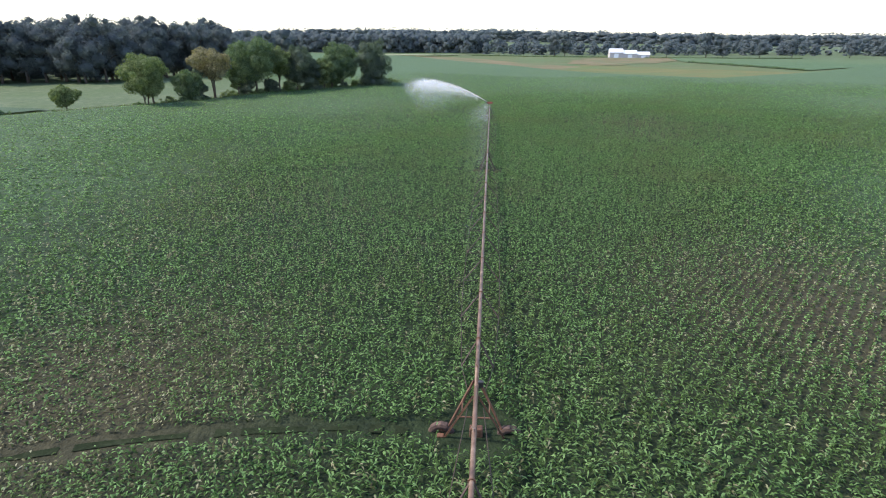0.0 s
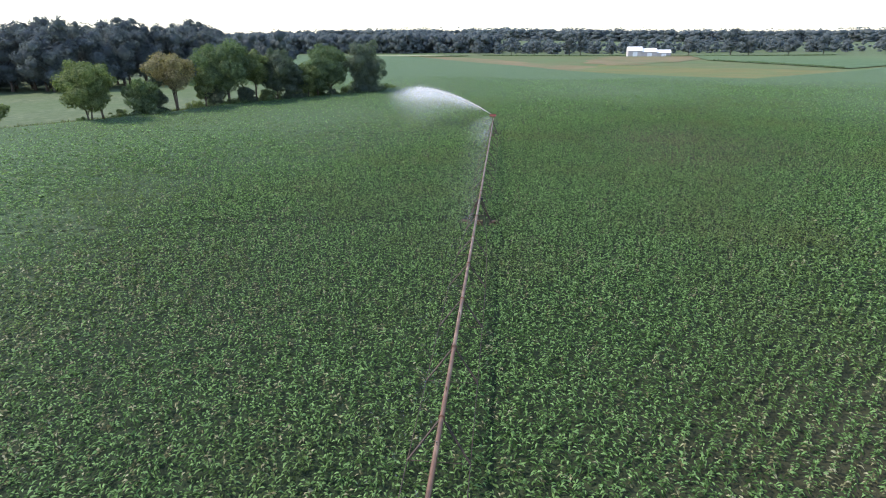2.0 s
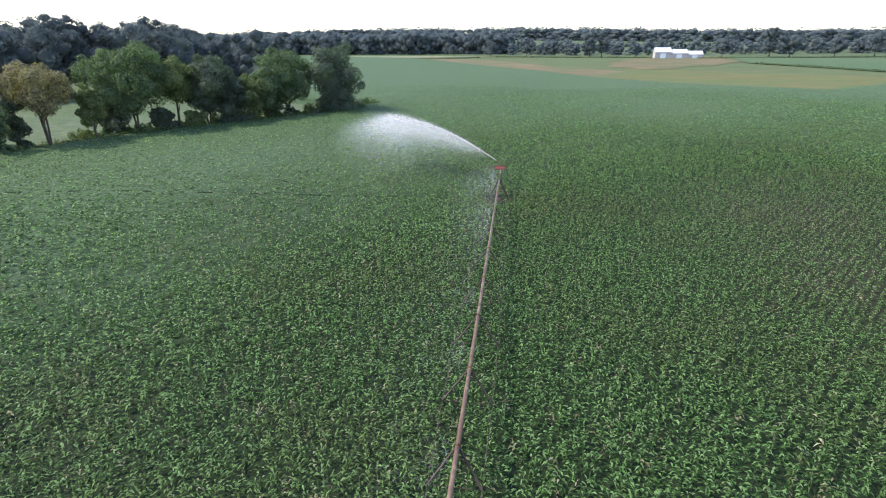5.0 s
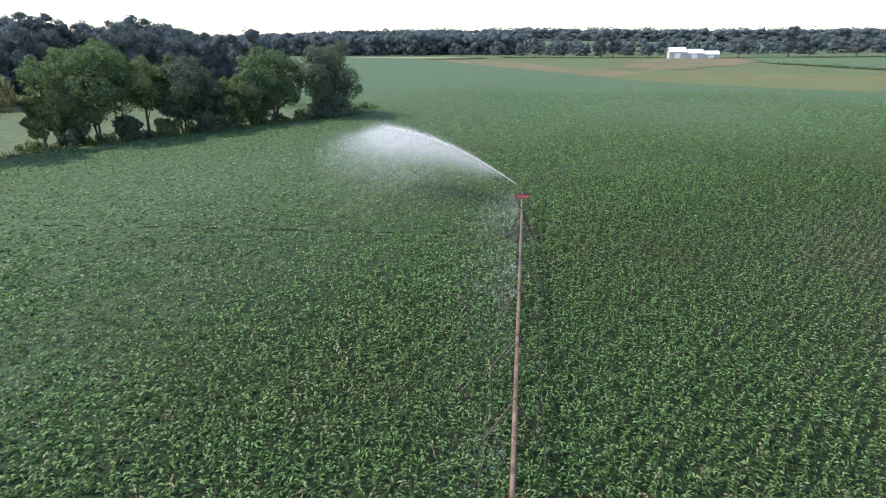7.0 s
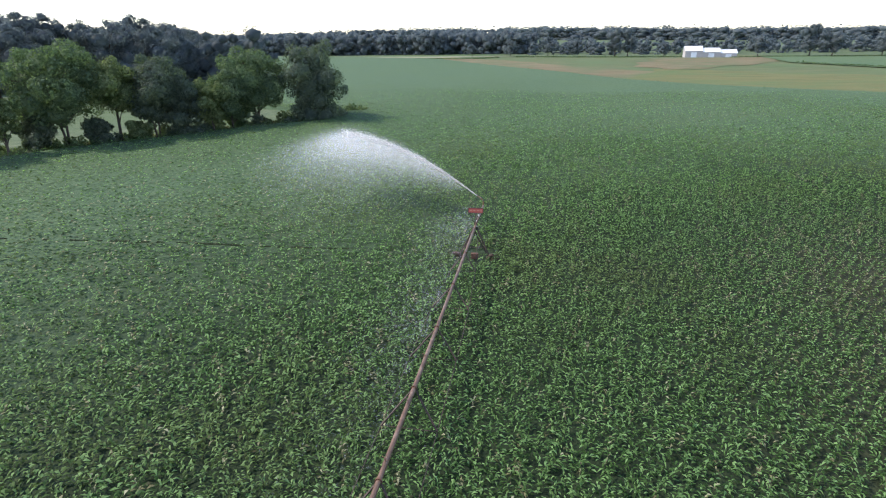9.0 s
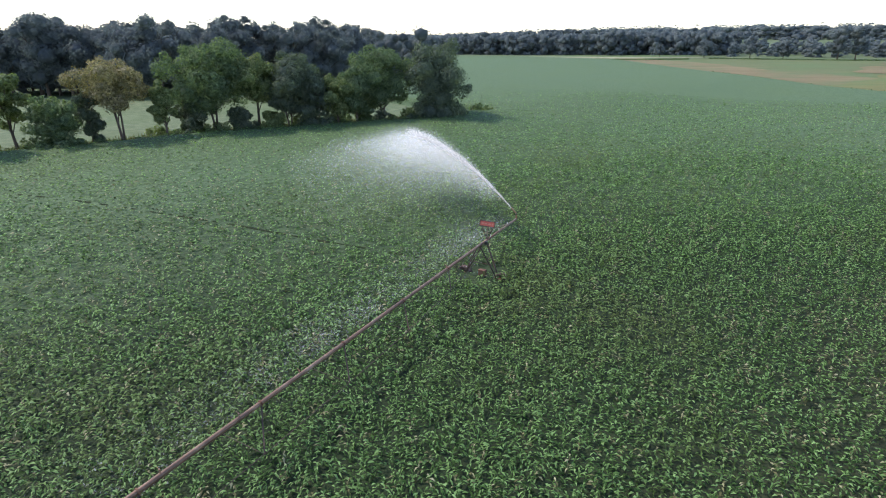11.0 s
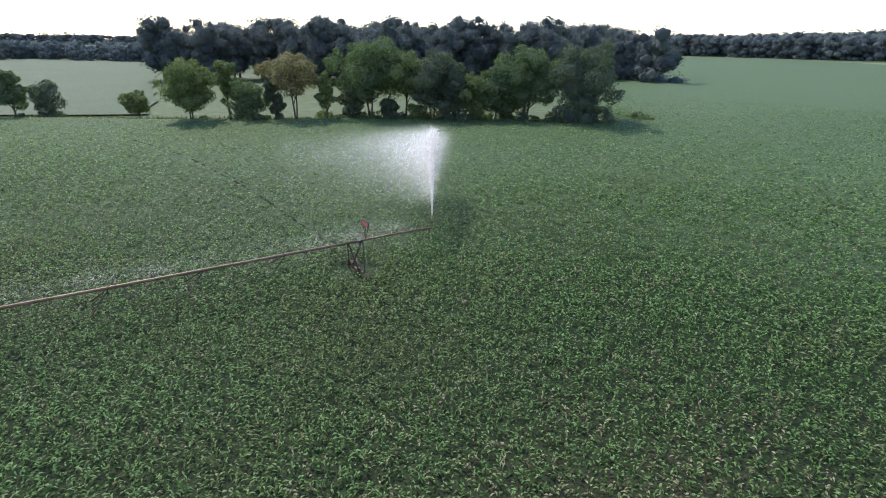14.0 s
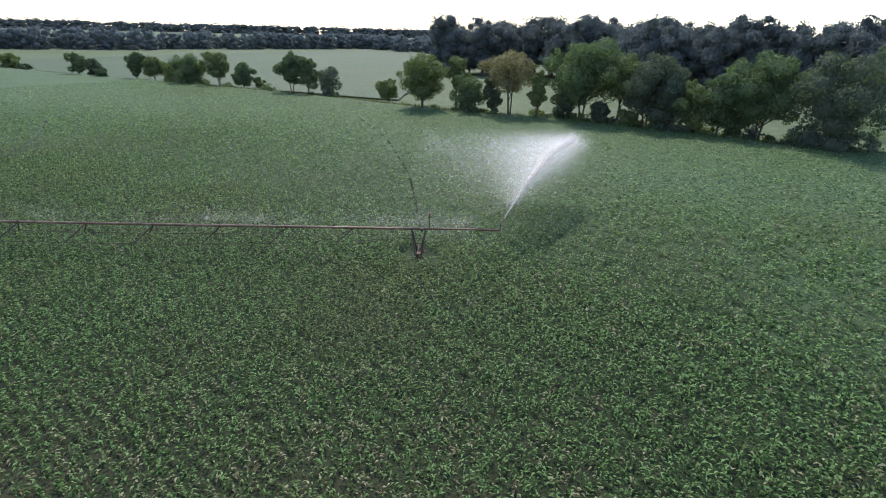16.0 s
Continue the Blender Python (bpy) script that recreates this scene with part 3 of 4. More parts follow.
# ---- trees ----
def ball(fine):
    """A round body as arrays."""
    bm = bmesh.new()
    bmesh.ops.create_icosphere(bm, subdivisions=fine, radius=1.0)
    v = np.array([p.co[:] for p in bm.verts])
    f = np.array([[q.index for q in g.verts] for g in bm.faces])
    bm.free()
    return v, f


BALL, SMALL_BALL = ball(2), ball(1)


def crown_mesh(name, rng, height, width, base, count, leaf, mat, lobes=14, sparse=0.0, skirt=False, core=0, body=0.64, fine=False, loose=1.0):
    """Leaves laid over the skin of many overlapping lobes: a billowing outline with gaps and hollows."""
    tall, half = height - base, width / 2
    cs, rs = [], []
    main = max(7, lobes // 3, int(3.4 * tall / width) + 4)
    for i in range(main):
        u = 1 - 2 * (i + 0.5) / main
        a = i * 2.399 + rng.uniform(-0.6, 0.6)
        r = min(width, tall * 1.2) * rng.uniform(0.12, 0.26) * (1 - 0.15 * u * u)
        reach = math.sqrt(max(0.0, 1 - u * u)) ** 0.8 * (1.0 if u > -0.2 else 0.92)
        d = reach * max(half - 0.8 * r, 0.1) * rng.uniform(0.55, 1.3)
        z = base + tall / 2 + u * max(tall / 2 - 0.7 * r, 0.1) * rng.uniform(0.72, 1.08)
        cs.append((d * math.cos(a), d * math.sin(a), min(z, height - 0.8 * r)))
        rs.append(r)
    if sparse == 0.0:
        for u in (0.3, 0.52, 0.74):
            cs.append((rng.uniform(-0.06, 0.06) * width, rng.uniform(-0.06, 0.06) * width, base + tall * u))
            rs.append(min(width, tall) * rng.uniform(0.2, 0.26))
    if skirt:
        for i in range(6):
            a = i * 1.05 + rng.uniform(-0.3, 0.3)
            r = width * rng.uniform(0.13, 0.2)
            cs.append((math.cos(a) * width * 0.26, math.sin(a) * width * 0.26, r * 0.75))
            rs.append(r)
    big = len(rs)
    for i in range(lobes + main):
        k = int(rng.integers(big))
        way = rng.normal(0, 1, 3)
        way[2] = abs(way[2]) * 0.9 - 0.3
        way /= np.linalg.norm(way)
        r = rs[k] * rng.uniform(0.28, 0.55)
        c = np.array(cs[k]) + way * rs[k] * rng.uniform(0.85, 1.3) * (0.6 + 0.4 * loose)
        c[2] = min(max(c[2], base + 0.3 * r), height - r * 0.4)
        cs.append(tuple(c))
        rs.append(r)
    cs, rs = np.array(cs), np.array(rs)
    more = int(count * 2.6)
    pick = rng.choice(len(rs), more, p=rs ** 2 / np.sum(rs ** 2))
    way = rng.normal(0, 1, (more, 3))
    way[:, 2] += 0.15
    way /= np.linalg.norm(way, axis=1)[:, None]
    ripple = 1 + 0.1 * np.sin(way[:, 0] * 7 + pick * 1.7) * np.cos(way[:, 2] * 6 + pick) + 0.07 * np.sin(way[:, 1] * 13 + pick)
    pos = cs[pick] + way * (rs[pick] * (0.8 + 0.26 * rng.random(more) + 0.09 * loose * rng.normal(0, 1, more)) * ripple)[:, None] * np.array([1.0, 1.0, 0.9])
    deep = np.min(np.linalg.norm(pos[:, None, :] - cs[None], axis=2) / rs[None], axis=1)
    ok = (deep > 0.72) & (pos[:, 2] > min(0.1, base))
    pos, way = pos[ok][:count], way[ok][:count]
    count = len(pos)
    face = way + rng.normal(0, 0.32 * loose, (count, 3))
    face /= np.linalg.norm(face, axis=1)[:, None]
    u = np.cross(face, rng.normal(0, 1, (count, 3)))
    u /= np.linalg.norm(u, axis=1)[:, None] + 1e-9
    v = np.cross(face, u)
    s = leaf * rng.uniform(0.55, 1.45, count)[:, None]
    tris = np.stack([pos - u * s * 0.6 - v * s * 0.35, pos + u * s * 0.6 - v * s * 0.35, pos + v * s * 0.75], 1).reshape(-1, 3)
    flat = np.arange(count * 3)
    if core:
        keep = np.argsort(-rs)[: core]
        bv, bf = SMALL_BALL if fine else BALL
        wob = 1 + 0.09 * np.sin(bv[None, :, 0] * 5 + 1.9 * keep[:, None]) + 0.09 * np.sin(bv[None, :, 1] * 6 + keep[:, None]) * np.cos(bv[None, :, 2] * 5 + 0.7 * keep[:, None])
        lumps = cs[keep][:, None, :] + bv[None] * np.array([1.0, 1.0, 0.9]) * (rs[keep][:, None] * body * wob)[..., None]
        lumps[..., 2] = np.maximum(lumps[..., 2], min(0.15, base))
        more = (bf[None] + (3 * count + len(bv) * np.arange(len(keep)))[:, None, None]).reshape(-1)
        tris, flat = np.concatenate([tris, lumps.reshape(-1, 3)]), np.concatenate([flat, more])
    me = mesh_of(name, tris, flat, np.full(len(flat) // 3, 3), mat)
    return (shade_smooth(me) if core else me), cs[: max(main, 6)]


def trunk_mesh(name, rng, height, base, girth, lobes, stems=1):
    """A tapered trunk, or several from one root, with a limb into every lobe of the crown."""
    bm = bmesh.new()
    top = base + (height - base) * 0.55
    for k in range(stems):
        a = 2 * math.pi * k / max(stems, 1) + 0.6
        off = 0.22 * girth * 6 * (stems > 1)
        foot = Vector((math.cos(a) * off * 0.4, math.sin(a) * off * 0.4, -0.3))
        crown = Vector((math.cos(a) * off * 2.2 + rng.uniform(-0.3, 0.3), math.sin(a) * off * 2.2 + rng.uniform(-0.3, 0.3), top))
        pts, radii = [], []
        for i in range(6):
            s = i / 5
            p = foot.lerp(crown, s) + Vector((math.sin(s * 4 + k) * 0.15 * girth * 3, math.cos(s * 3 + k) * 0.12 * girth * 3, 0))
            pts.append(p)
            radii.append(girth / (1 + 0.5 * (stems > 1)) * (1.35 - 0.35 * min(1, s * 5) - 0.75 * s) + 0.02)
        bm_tube(bm, pts, radii, 8)
        for i, c in enumerate(lobes):
            if i % stems != k:
                continue
            c = Vector(c)
            s = min(0.92, max(0.3, (c.z - 1.2) / max(top, 1) * 0.75))
            root = foot.lerp(crown, s)
            mid = root.lerp(c, 0.5) + Vector((0, 0, 0.12 * (c - root).length))
            bm_tube(bm, [root, mid, c], [girth * 0.42, girth * 0.26, girth * 0.07], 5)
    me = bpy.data.meshes.new(name)
    bm.to_mesh(me)
    bm.free()
    me.materials.append(M_BARK)
    return me


def tree(name, x, y, height, width, base, mat, label, seed, count=3600, leaf=0.42, lobes=14, stems=1, girth=None, group="hedgerow trees", sparse=0.0, category="tree", skirt=False, core=0, body=0.62, fine=False, loose=1.0):
    rng = np.random.default_rng(seed)
    thing = empty(name, pose(x, y, land_at(x, y) - 0.05, 0, 0, rng.uniform(-180, 180)))
    leaves, cs = crown_mesh("crown", rng, height, width, base, count, leaf, mat, lobes, sparse, skirt, core, body, fine, loose)
    mesh_part("trunk", trunk_mesh("trunk", rng, height, base, girth or 0.018 * height + 0.02, cs, stems), None, thing)
    mesh_part("crown", leaves, None, thing)
    return tagged(thing, label, category, group)


HEDGE_TREES = [
    # x, y, height, width, crown base, kind, stems
    (-86.7, 126.7, 6, 6.2, 0.9, "ash", 1),
    (-72, 134.2, 12.8, 10.6, 2.2, "ash", 2),
    (-74.7, 142.5, 12.6, 5.8, 3.1, "ash", 1),
    (-65.5, 143.8, 9.2, 7.4, 0.2, "oak", 1),
    (-65.5, 149.1, 9.6, 4.4, 0.4, "dark", 1),
    (-62.7, 152.3, 14.4, 10.2, 5.4, "tan", 3),
    (-57.8, 157.2, 10.6, 4.6, 3.2, "ash", 1),
    (-55.5, 165.8, 16.6, 15.2, 3.0, "oak", 2),
    (-50.2, 171.5, 14, 9, 4.8, "ash", 1),
    (-46.1, 175.2, 14, 11.4, 2.8, "dark", 2),
    (-42, 178.1, 11.2, 8.4, 0.3, "dark", 1),
    (-38.4, 180.4, 10.4, 6.6, 1.6, "ash", 1),
    (-36.8, 184.5, 12, 8.4, 1.2, "oak", 1),
    (-34.3, 190.5, 16.1, 12.4, 1.4, "oak", 2),
    (-24.6, 196.9, 16, 14.2, 0.5, "dark", 2),
    (-100.7, 100.5, 12, 7.4, 2.4, "oak", 2),
    (-98.8, 105.3, 11, 6.2, 2, "oak", 1),
    (-95.7, 111, 8.8, 6.4, 0.2, "dark", 1),
    (-122.5, 87.2, 3.4, 3.4, 0.2, "ash", 1),
    (-114, 84.8, 8.1, 6.6, 1, "oak", 1),
    (-117.1, 76.9, 10.6, 8.6, 2.8, "ash", 2),
    (-122.6, 67.1, 9.8, 10.6, 0.6, "oak", 2),
    (-127, 59.9, 7.4, 6.4, 0.4, "ash", 1),
    (-136.7, 51.2, 8.6, 7.6, 1.6, "ash", 1),
    (-137.6, 45.2, 9.5, 6.6, 1.6, "oak", 1),
    (-141.2, 33.4, 4.4, 4.2, 0.2, "oak", 1),
    (-150.8, 21.2, 8.8, 6.4, 1, "oak", 1),
    (-152, 25.6, 6.6, 5.6, 0.3, "dark", 1),
    (-182.2, -19.6, 6.8, 8, 0.6, "ash", 1),
    (-177.5, -12, 2.8, 5, 0.1, "oak", 1),
    (-58, 163, 6.8, 5.6, 0.1, "dark", 1),
    (-52, 168.6, 5.4, 4.4, 0.1, "dark", 1),
    (-47.6, 172.4, 4.2, 4.6, 0.1, "ash", 1),
    (-38.4, 188.4, 5, 4.6, 0.1, "oak", 1),
]
KINDS = {
    "oak": (M_LEAF_OAK, "broad dark green tree in the hedgerow beside the corn"),
    "ash": (M_LEAF_ASH, "lighter yellow-green tree in the hedgerow beside the corn"),
    "tan": (M_LEAF_TAN, "open multi-stemmed tree with browning leaves in the hedgerow"),
    "dark": (M_LEAF_DARK, "dense very dark tree with leaves down to the ground"),
}
for i, (x, y, hh, ww, bb, kind, stems) in enumerate(HEDGE_TREES):
    mat, label = KINDS[kind]
    size = hh * ww
    label = label if hh > 7.5 else "small round bushy tree at the hedge line"
    tree("hedgerow_tree", x, y, hh, ww, bb, mat, label, 100 + i, int(2800 + size * 66), 0.25, 18 + int(size / 8), stems, sparse=0.8 if kind == "tan" else 0.0, skirt=bb < 0.8 and ww > 6, core=0 if kind == "tan" or ww < 6.5 else 14)

SHRUBS = np.random.default_rng(9)
for i in range(66):
    s = (i + 0.5) / 66
    x, y = np.interp(s * 12, np.arange(len(HEDGE)), [p[0] for p in HEDGE]), np.interp(s * 12, np.arange(len(HEDGE)), [p[1] for p in HEDGE])
    if i > 40 and i % 3:
        continue
    hh = SHRUBS.uniform(0.8, 3.2)
    tree("hedge_shrub", float(x) + SHRUBS.uniform(-2.8, 1.5), float(y) + SHRUBS.uniform(-1.9, 1.9), hh, hh * SHRUBS.uniform(1.2, 2.1), 0.05,
         (M_LEAF_OAK, M_LEAF_ASH, M_LEAF_DARK)[i % 3], "low leafy shrub at the foot of the hedgerow", 700 + i, 900, 0.24, 12, 2, 0.05, "hedge shrubs", category="shrub", skirt=True, core=8)


def hedge_grass():
    """Rough dry grass along the foot of the hedge."""
    rng = np.random.default_rng(63)
    m = 26000
    t = rng.random(m) * (len(HEDGE) - 1)
    x = np.interp(t, np.arange(len(HEDGE)), [p[0] for p in HEDGE]) + rng.normal(0, 2.2, m)
    y = np.interp(t, np.arange(len(HEDGE)), [p[1] for p in HEDGE]) + rng.normal(0, 2.2, m)
    o = np.stack([x, y, land(x, y)], -1)
    a = rng.uniform(0, 2 * np.pi, m)
    w = np.stack([np.cos(a), np.sin(a), 0 * a], -1) * rng.uniform(0.06, 0.16, m)[:, None]
    tip = o + np.stack([rng.normal(0, 0.25, m), rng.normal(0, 0.25, m), rng.uniform(0.35, 1.15, m)], -1)
    v = np.stack([o - w, o + w, tip], 1).reshape(-1, 3)
    me = mesh_of("rough_grass", v, np.arange(3 * m), np.full(m, 3), M_GRASS)
    tagged(new("rough_grass", me), "rough half-dry grass along the hedge foot", "grass", kind="stuff")


hedge_grass()

# the near wood behind the hedge: a few kinds, set out over its plan
WOOD = [(-207.5, 152.5), (-190, 200), (-130, 211.2), (-102.5, 265), (-140, 375), (-412.5, 375), (-412.5, 175)]


def inside_poly(x, y, poly):
    c = False
    for (ax, ay), (bx, by) in zip(poly, poly[1:] + poly[:1]):
        if (ay > y) != (by > y) and x < (bx - ax) * (y - ay) / (by - ay) + ax:
            c = not c
    return c


def plant_wood(poly, gap, protos, rng, limit, low, high, front=None):
    xs, ys = [p[0] for p in poly], [p[1] for p in poly]
    placed, tries = [], 0
    while len(placed) < limit and tries < limit * 60:
        tries += 1
        x, y = rng.uniform(min(xs), max(xs)), rng.uniform(min(ys), max(ys))
        if not inside_poly(x, y, poly) or (front and not front(x, y)):
            continue
        if any((x - a) ** 2 + (y - b) ** 2 < gap * gap for a, b in placed):
            continue
        placed.append((x, y))
    for x, y in placed:
        s = rng.uniform(low, high)
        src = protos[int(rng.integers(len(protos)))]
        m = pose(x, y, land_at(x, y) - 0.1, 0, 0, rng.uniform(0, 360))
        t = copy_thing(src, m)
        t.scale = (s * rng.uniform(0.9, 1.1), s * rng.uniform(0.9, 1.1), s)
    return placed


rng_wood = np.random.default_rng(31)
proto_spots = [(-187.5, 207.5), (-172.5, 210), (-157.5, 212.5), (-140, 215), (-122.5, 232.5)]
WOOD_KIND = []
for i, (x, y) in enumerate(proto_spots):
    WOOD_KIND.append(tree("wood_tree", x, y, 21.0 + 1.6 * (i % 3), 15.6 + 1.0 * (i % 2), 0.25 if i < 3 else 1.2, M_LEAF_WOOD_HAZE, "tall dark tree at the edge of the wood", 300 + i,
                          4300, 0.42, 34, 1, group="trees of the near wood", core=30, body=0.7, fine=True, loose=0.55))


def wood_edge(x, y):
    """Within two or three trees of the wood's open sides, and clear of the first trees."""
    d = 1e9
    for (ax, ay), (bx, by) in zip(WOOD[:5], WOOD[1:5]):
        dx, dy = bx - ax, by - ay
        s = min(1.0, max(0.0, ((x - ax) * dx + (y - ay) * dy) / (dx * dx + dy * dy)))
        d = min(d, math.hypot(x - ax - s * dx, y - ay - s * dy))
    return d < 24 and not any(abs(x - a) < 5 and abs(y - b) < 5 for a, b in proto_spots)


plant_wood(WOOD, 6.6, WOOD_KIND, rng_wood, 92, 0.9, 1.2, wood_edge)


def far_wood(name, label, strips, seed, gap, low, high, count=150, leaf=2.5, mat=M_LEAF_FAR_HAZE, core=8, body=0.76, broad=1.0, fine=True):
    """Woods too far off to tell the trees apart: many crowns in one mesh. strips: plan lines with a depth behind them."""
    rng = np.random.default_rng(seed)
    protos = []
    for k in range(5):
        r = np.random.default_rng(seed * 10 + k)
        me, _ = crown_mesh("tmp", r, 1.0, 0.85, -0.35, count, leaf / 20, None, 16, core=core, body=body, fine=fine, loose=0.45)
        co = np.zeros(len(me.vertices) * 3, dtype=np.float32)
        me.vertices.foreach_get("co", co)
        ix = np.zeros(len(me.loops), dtype=np.int32)
        me.loops.foreach_get("vertex_index", ix)
        bpy.data.meshes.remove(me)
        protos.append((co.reshape(-1, 3), ix))
    chunks, corners, total = [], [], 0
    for (ax, ay), (bx, by), depth, dense in strips:
        length = math.hypot(bx - ax, by - ay)
        nx, ny = -(by - ay) / length, (bx - ax) / length
        for _ in range(int(length * abs(depth) / (gap * gap) * dense)):
            s, d = rng.random(), rng.random() ** 1.3 * depth
            x, y = ax + (bx - ax) * s + nx * d, ay + (by - ay) * s + ny * d
            hgt = rng.uniform(low, high)
            p, ix = protos[int(rng.integers(5))]
            a = rng.uniform(0, 2 * math.pi)
            wide = rng.uniform(0.85, 1.25) * broad
            q = np.empty_like(p)
            q[:, 0] = (p[:, 0] * math.cos(a) - p[:, 1] * math.sin(a)) * hgt * wide + x
            q[:, 1] = (p[:, 0] * math.sin(a) + p[:, 1] * math.cos(a)) * hgt * wide + y
            q[:, 2] = p[:, 2] * hgt + land_at(x, y) - 0.3
            chunks.append(q)
            corners.append(ix + total)
            total += len(q)
    flat = np.concatenate(corners)
    me = shade_smooth(mesh_of(name, np.concatenate(chunks), flat, np.full(len(flat) // 3, 3), mat))
    return tagged(new(name, me), label, "woods", kind="stuff")


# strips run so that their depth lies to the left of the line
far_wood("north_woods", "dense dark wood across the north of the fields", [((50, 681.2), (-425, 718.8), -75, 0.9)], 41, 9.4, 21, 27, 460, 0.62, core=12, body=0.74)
far_wood("wood_interior", "dark crowns deep inside the near wood", [((-160, 235), (-400, 225), -80, 0.8), ((-150, 330), (-128, 290), 60, 0.8)], 40, 10.5, 19.5, 24.5, 900, 0.46, M_LEAF_WOOD_HAZE, core=18, body=0.7)
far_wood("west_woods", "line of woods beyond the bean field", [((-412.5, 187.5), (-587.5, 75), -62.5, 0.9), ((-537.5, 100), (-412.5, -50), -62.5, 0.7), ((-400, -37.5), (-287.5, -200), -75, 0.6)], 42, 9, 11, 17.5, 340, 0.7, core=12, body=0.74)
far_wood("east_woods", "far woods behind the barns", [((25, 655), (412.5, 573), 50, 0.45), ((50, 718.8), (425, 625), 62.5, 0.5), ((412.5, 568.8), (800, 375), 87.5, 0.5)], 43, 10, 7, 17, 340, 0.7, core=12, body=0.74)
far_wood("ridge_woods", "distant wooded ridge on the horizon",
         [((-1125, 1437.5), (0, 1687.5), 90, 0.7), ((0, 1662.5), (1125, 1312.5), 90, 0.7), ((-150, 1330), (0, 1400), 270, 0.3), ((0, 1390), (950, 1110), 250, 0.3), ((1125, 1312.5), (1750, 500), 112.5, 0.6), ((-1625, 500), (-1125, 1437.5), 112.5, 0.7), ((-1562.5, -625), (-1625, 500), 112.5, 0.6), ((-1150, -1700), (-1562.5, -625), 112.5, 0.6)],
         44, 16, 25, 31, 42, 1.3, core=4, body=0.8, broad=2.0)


for i, (x, y, hh, ww) in enumerate(((26.2, 625, 15, 13.75), (60, 612.5, 17.5, 15), (116.2, 597.5, 25, 18.75), (126.2, 592.5, 22.5, 15), (82.5, 607.5, 13.75, 12.5), (152.5, 577.5, 12.5, 11.25), (218.8, 557.5, 16.25, 15), (253.8, 550, 23.8, 20),
                                     (267.5, 545, 18.75, 15), (300, 540, 16.25, 15), (327.5, 535, 20, 16.25), (375, 525, 16.25, 15), (422.5, 515, 17.5, 16.25), (-10, 635, 11.25, 11.25))):
    tree("field_tree", x, y, hh, ww, 1.0, M_LEAF_FAR_HAZE, "spreading tree standing near the far barns", 900 + i, 1100, 0.8, 18, 1, group="trees near the barns", core=24, body=0.8, fine=True, loose=0.5)


def hedge_lines():
    """Low dark field margins far off."""
    rng = np.random.default_rng(57)
    for pts in ([(-115, 622.5), (-50, 587.5), (-17.5, 565), (15, 587.5)], [(187.5, 530), (256.2, 530), (327.5, 518.8)], [(30, 404), (50, 354), (66, 320), (82, 297), (96, 282), (125, 254)], [(190, 440), (206, 388), (214, 334)], [(30, 600), (125, 566), (172, 552)]):
        chunks = []
        for (ax, ay), (bx, by) in zip(pts, pts[1:]):
            m = int(math.hypot(bx - ax, by - ay) * 22)
            s = rng.random(m)
            x, y = ax + (bx - ax) * s + rng.normal(0, 0.5, m), ay + (by - ay) * s + rng.normal(0, 0.5, m)
            z = land(x, y) + rng.uniform(0.1, 0.75, m)
            o = np.stack([x, y, z], -1)
            chunks.append((o[:, None, :] + rng.normal(0, 0.33, (m, 3, 3))).reshape(-1, 3))
        v = np.concatenate(chunks)
        me = mesh_of("field_margin", v, np.arange(len(v)), np.full(len(v) // 3, 3), M_LEAF_OAK)
        tagged(new("field_margin", me), "low dark weedy margin between far fields", "hedge", kind="stuff")


hedge_lines()


# ---- barns ----
def barn(x, y, turn, length, width, wall, rise, label):
    thing = empty("barn", pose(x, y, land_at(x, y), 0, 0, turn))
    bm = bmesh.new()
    l, w = length / 2, width / 2
    base = [bm.verts.new((sx * l, sy * w, -0.5)) for sx, sy in ((-1, -1), (1, -1), (1, 1), (-1, 1))]
    top = [bm.verts.new((sx * l, sy * w, wall)) for sx, sy in ((-1, -1), (1, -1), (1, 1), (-1, 1))]
    r0, r1 = bm.verts.new((-l, 0, wall + rise)), bm.verts.new((l, 0, wall + rise))
    for f in ((base[0], base[1], top[1], top[0]), (base[2], base[3], top[3], top[2]), (base[1], base[2], top[2], r1, top[1]), (base[3], base[0], top[0], r0, top[3])):
        bm.faces.new(f)
    part("wall", bm, M_BARN, thing)
    for s in (-1, 1):
        bm = bmesh.new()
        slope = math.hypot(w, rise)
        bm_box(bm, (length + 0.8, slope + 0.5, 0.14), (0, s * w / 2 * 1.02, wall + rise / 2 + 0.1), Euler((-s * math.atan2(rise, w), 0, 0)).to_matrix())
        part("roof", bm, M_ROOF, thing, "pale metal roof sheet")
    bm = bmesh.new()
    bm_box(bm, (min(4.0, length * 0.4), 0.12, wall * 0.8), (0, -w - 0.05, wall * 0.4))
    part("door", bm, M_ROOF, thing, "closed pale sliding door")
    return tagged(thing, label, "barn", "white barns")


barn(163.8, 542, -8, 12.2, 11.0, 5.0, 3.2, "tall white barn with a pale metal roof")
barn(176.2, 540.5, -8, 12.5, 11.0, 4.0, 2.8, "white barn with a lower pale roof")
barn(188.3, 539, -8, 11.8, 10.0, 3.1, 2.4, "low white shed with a pale roof")


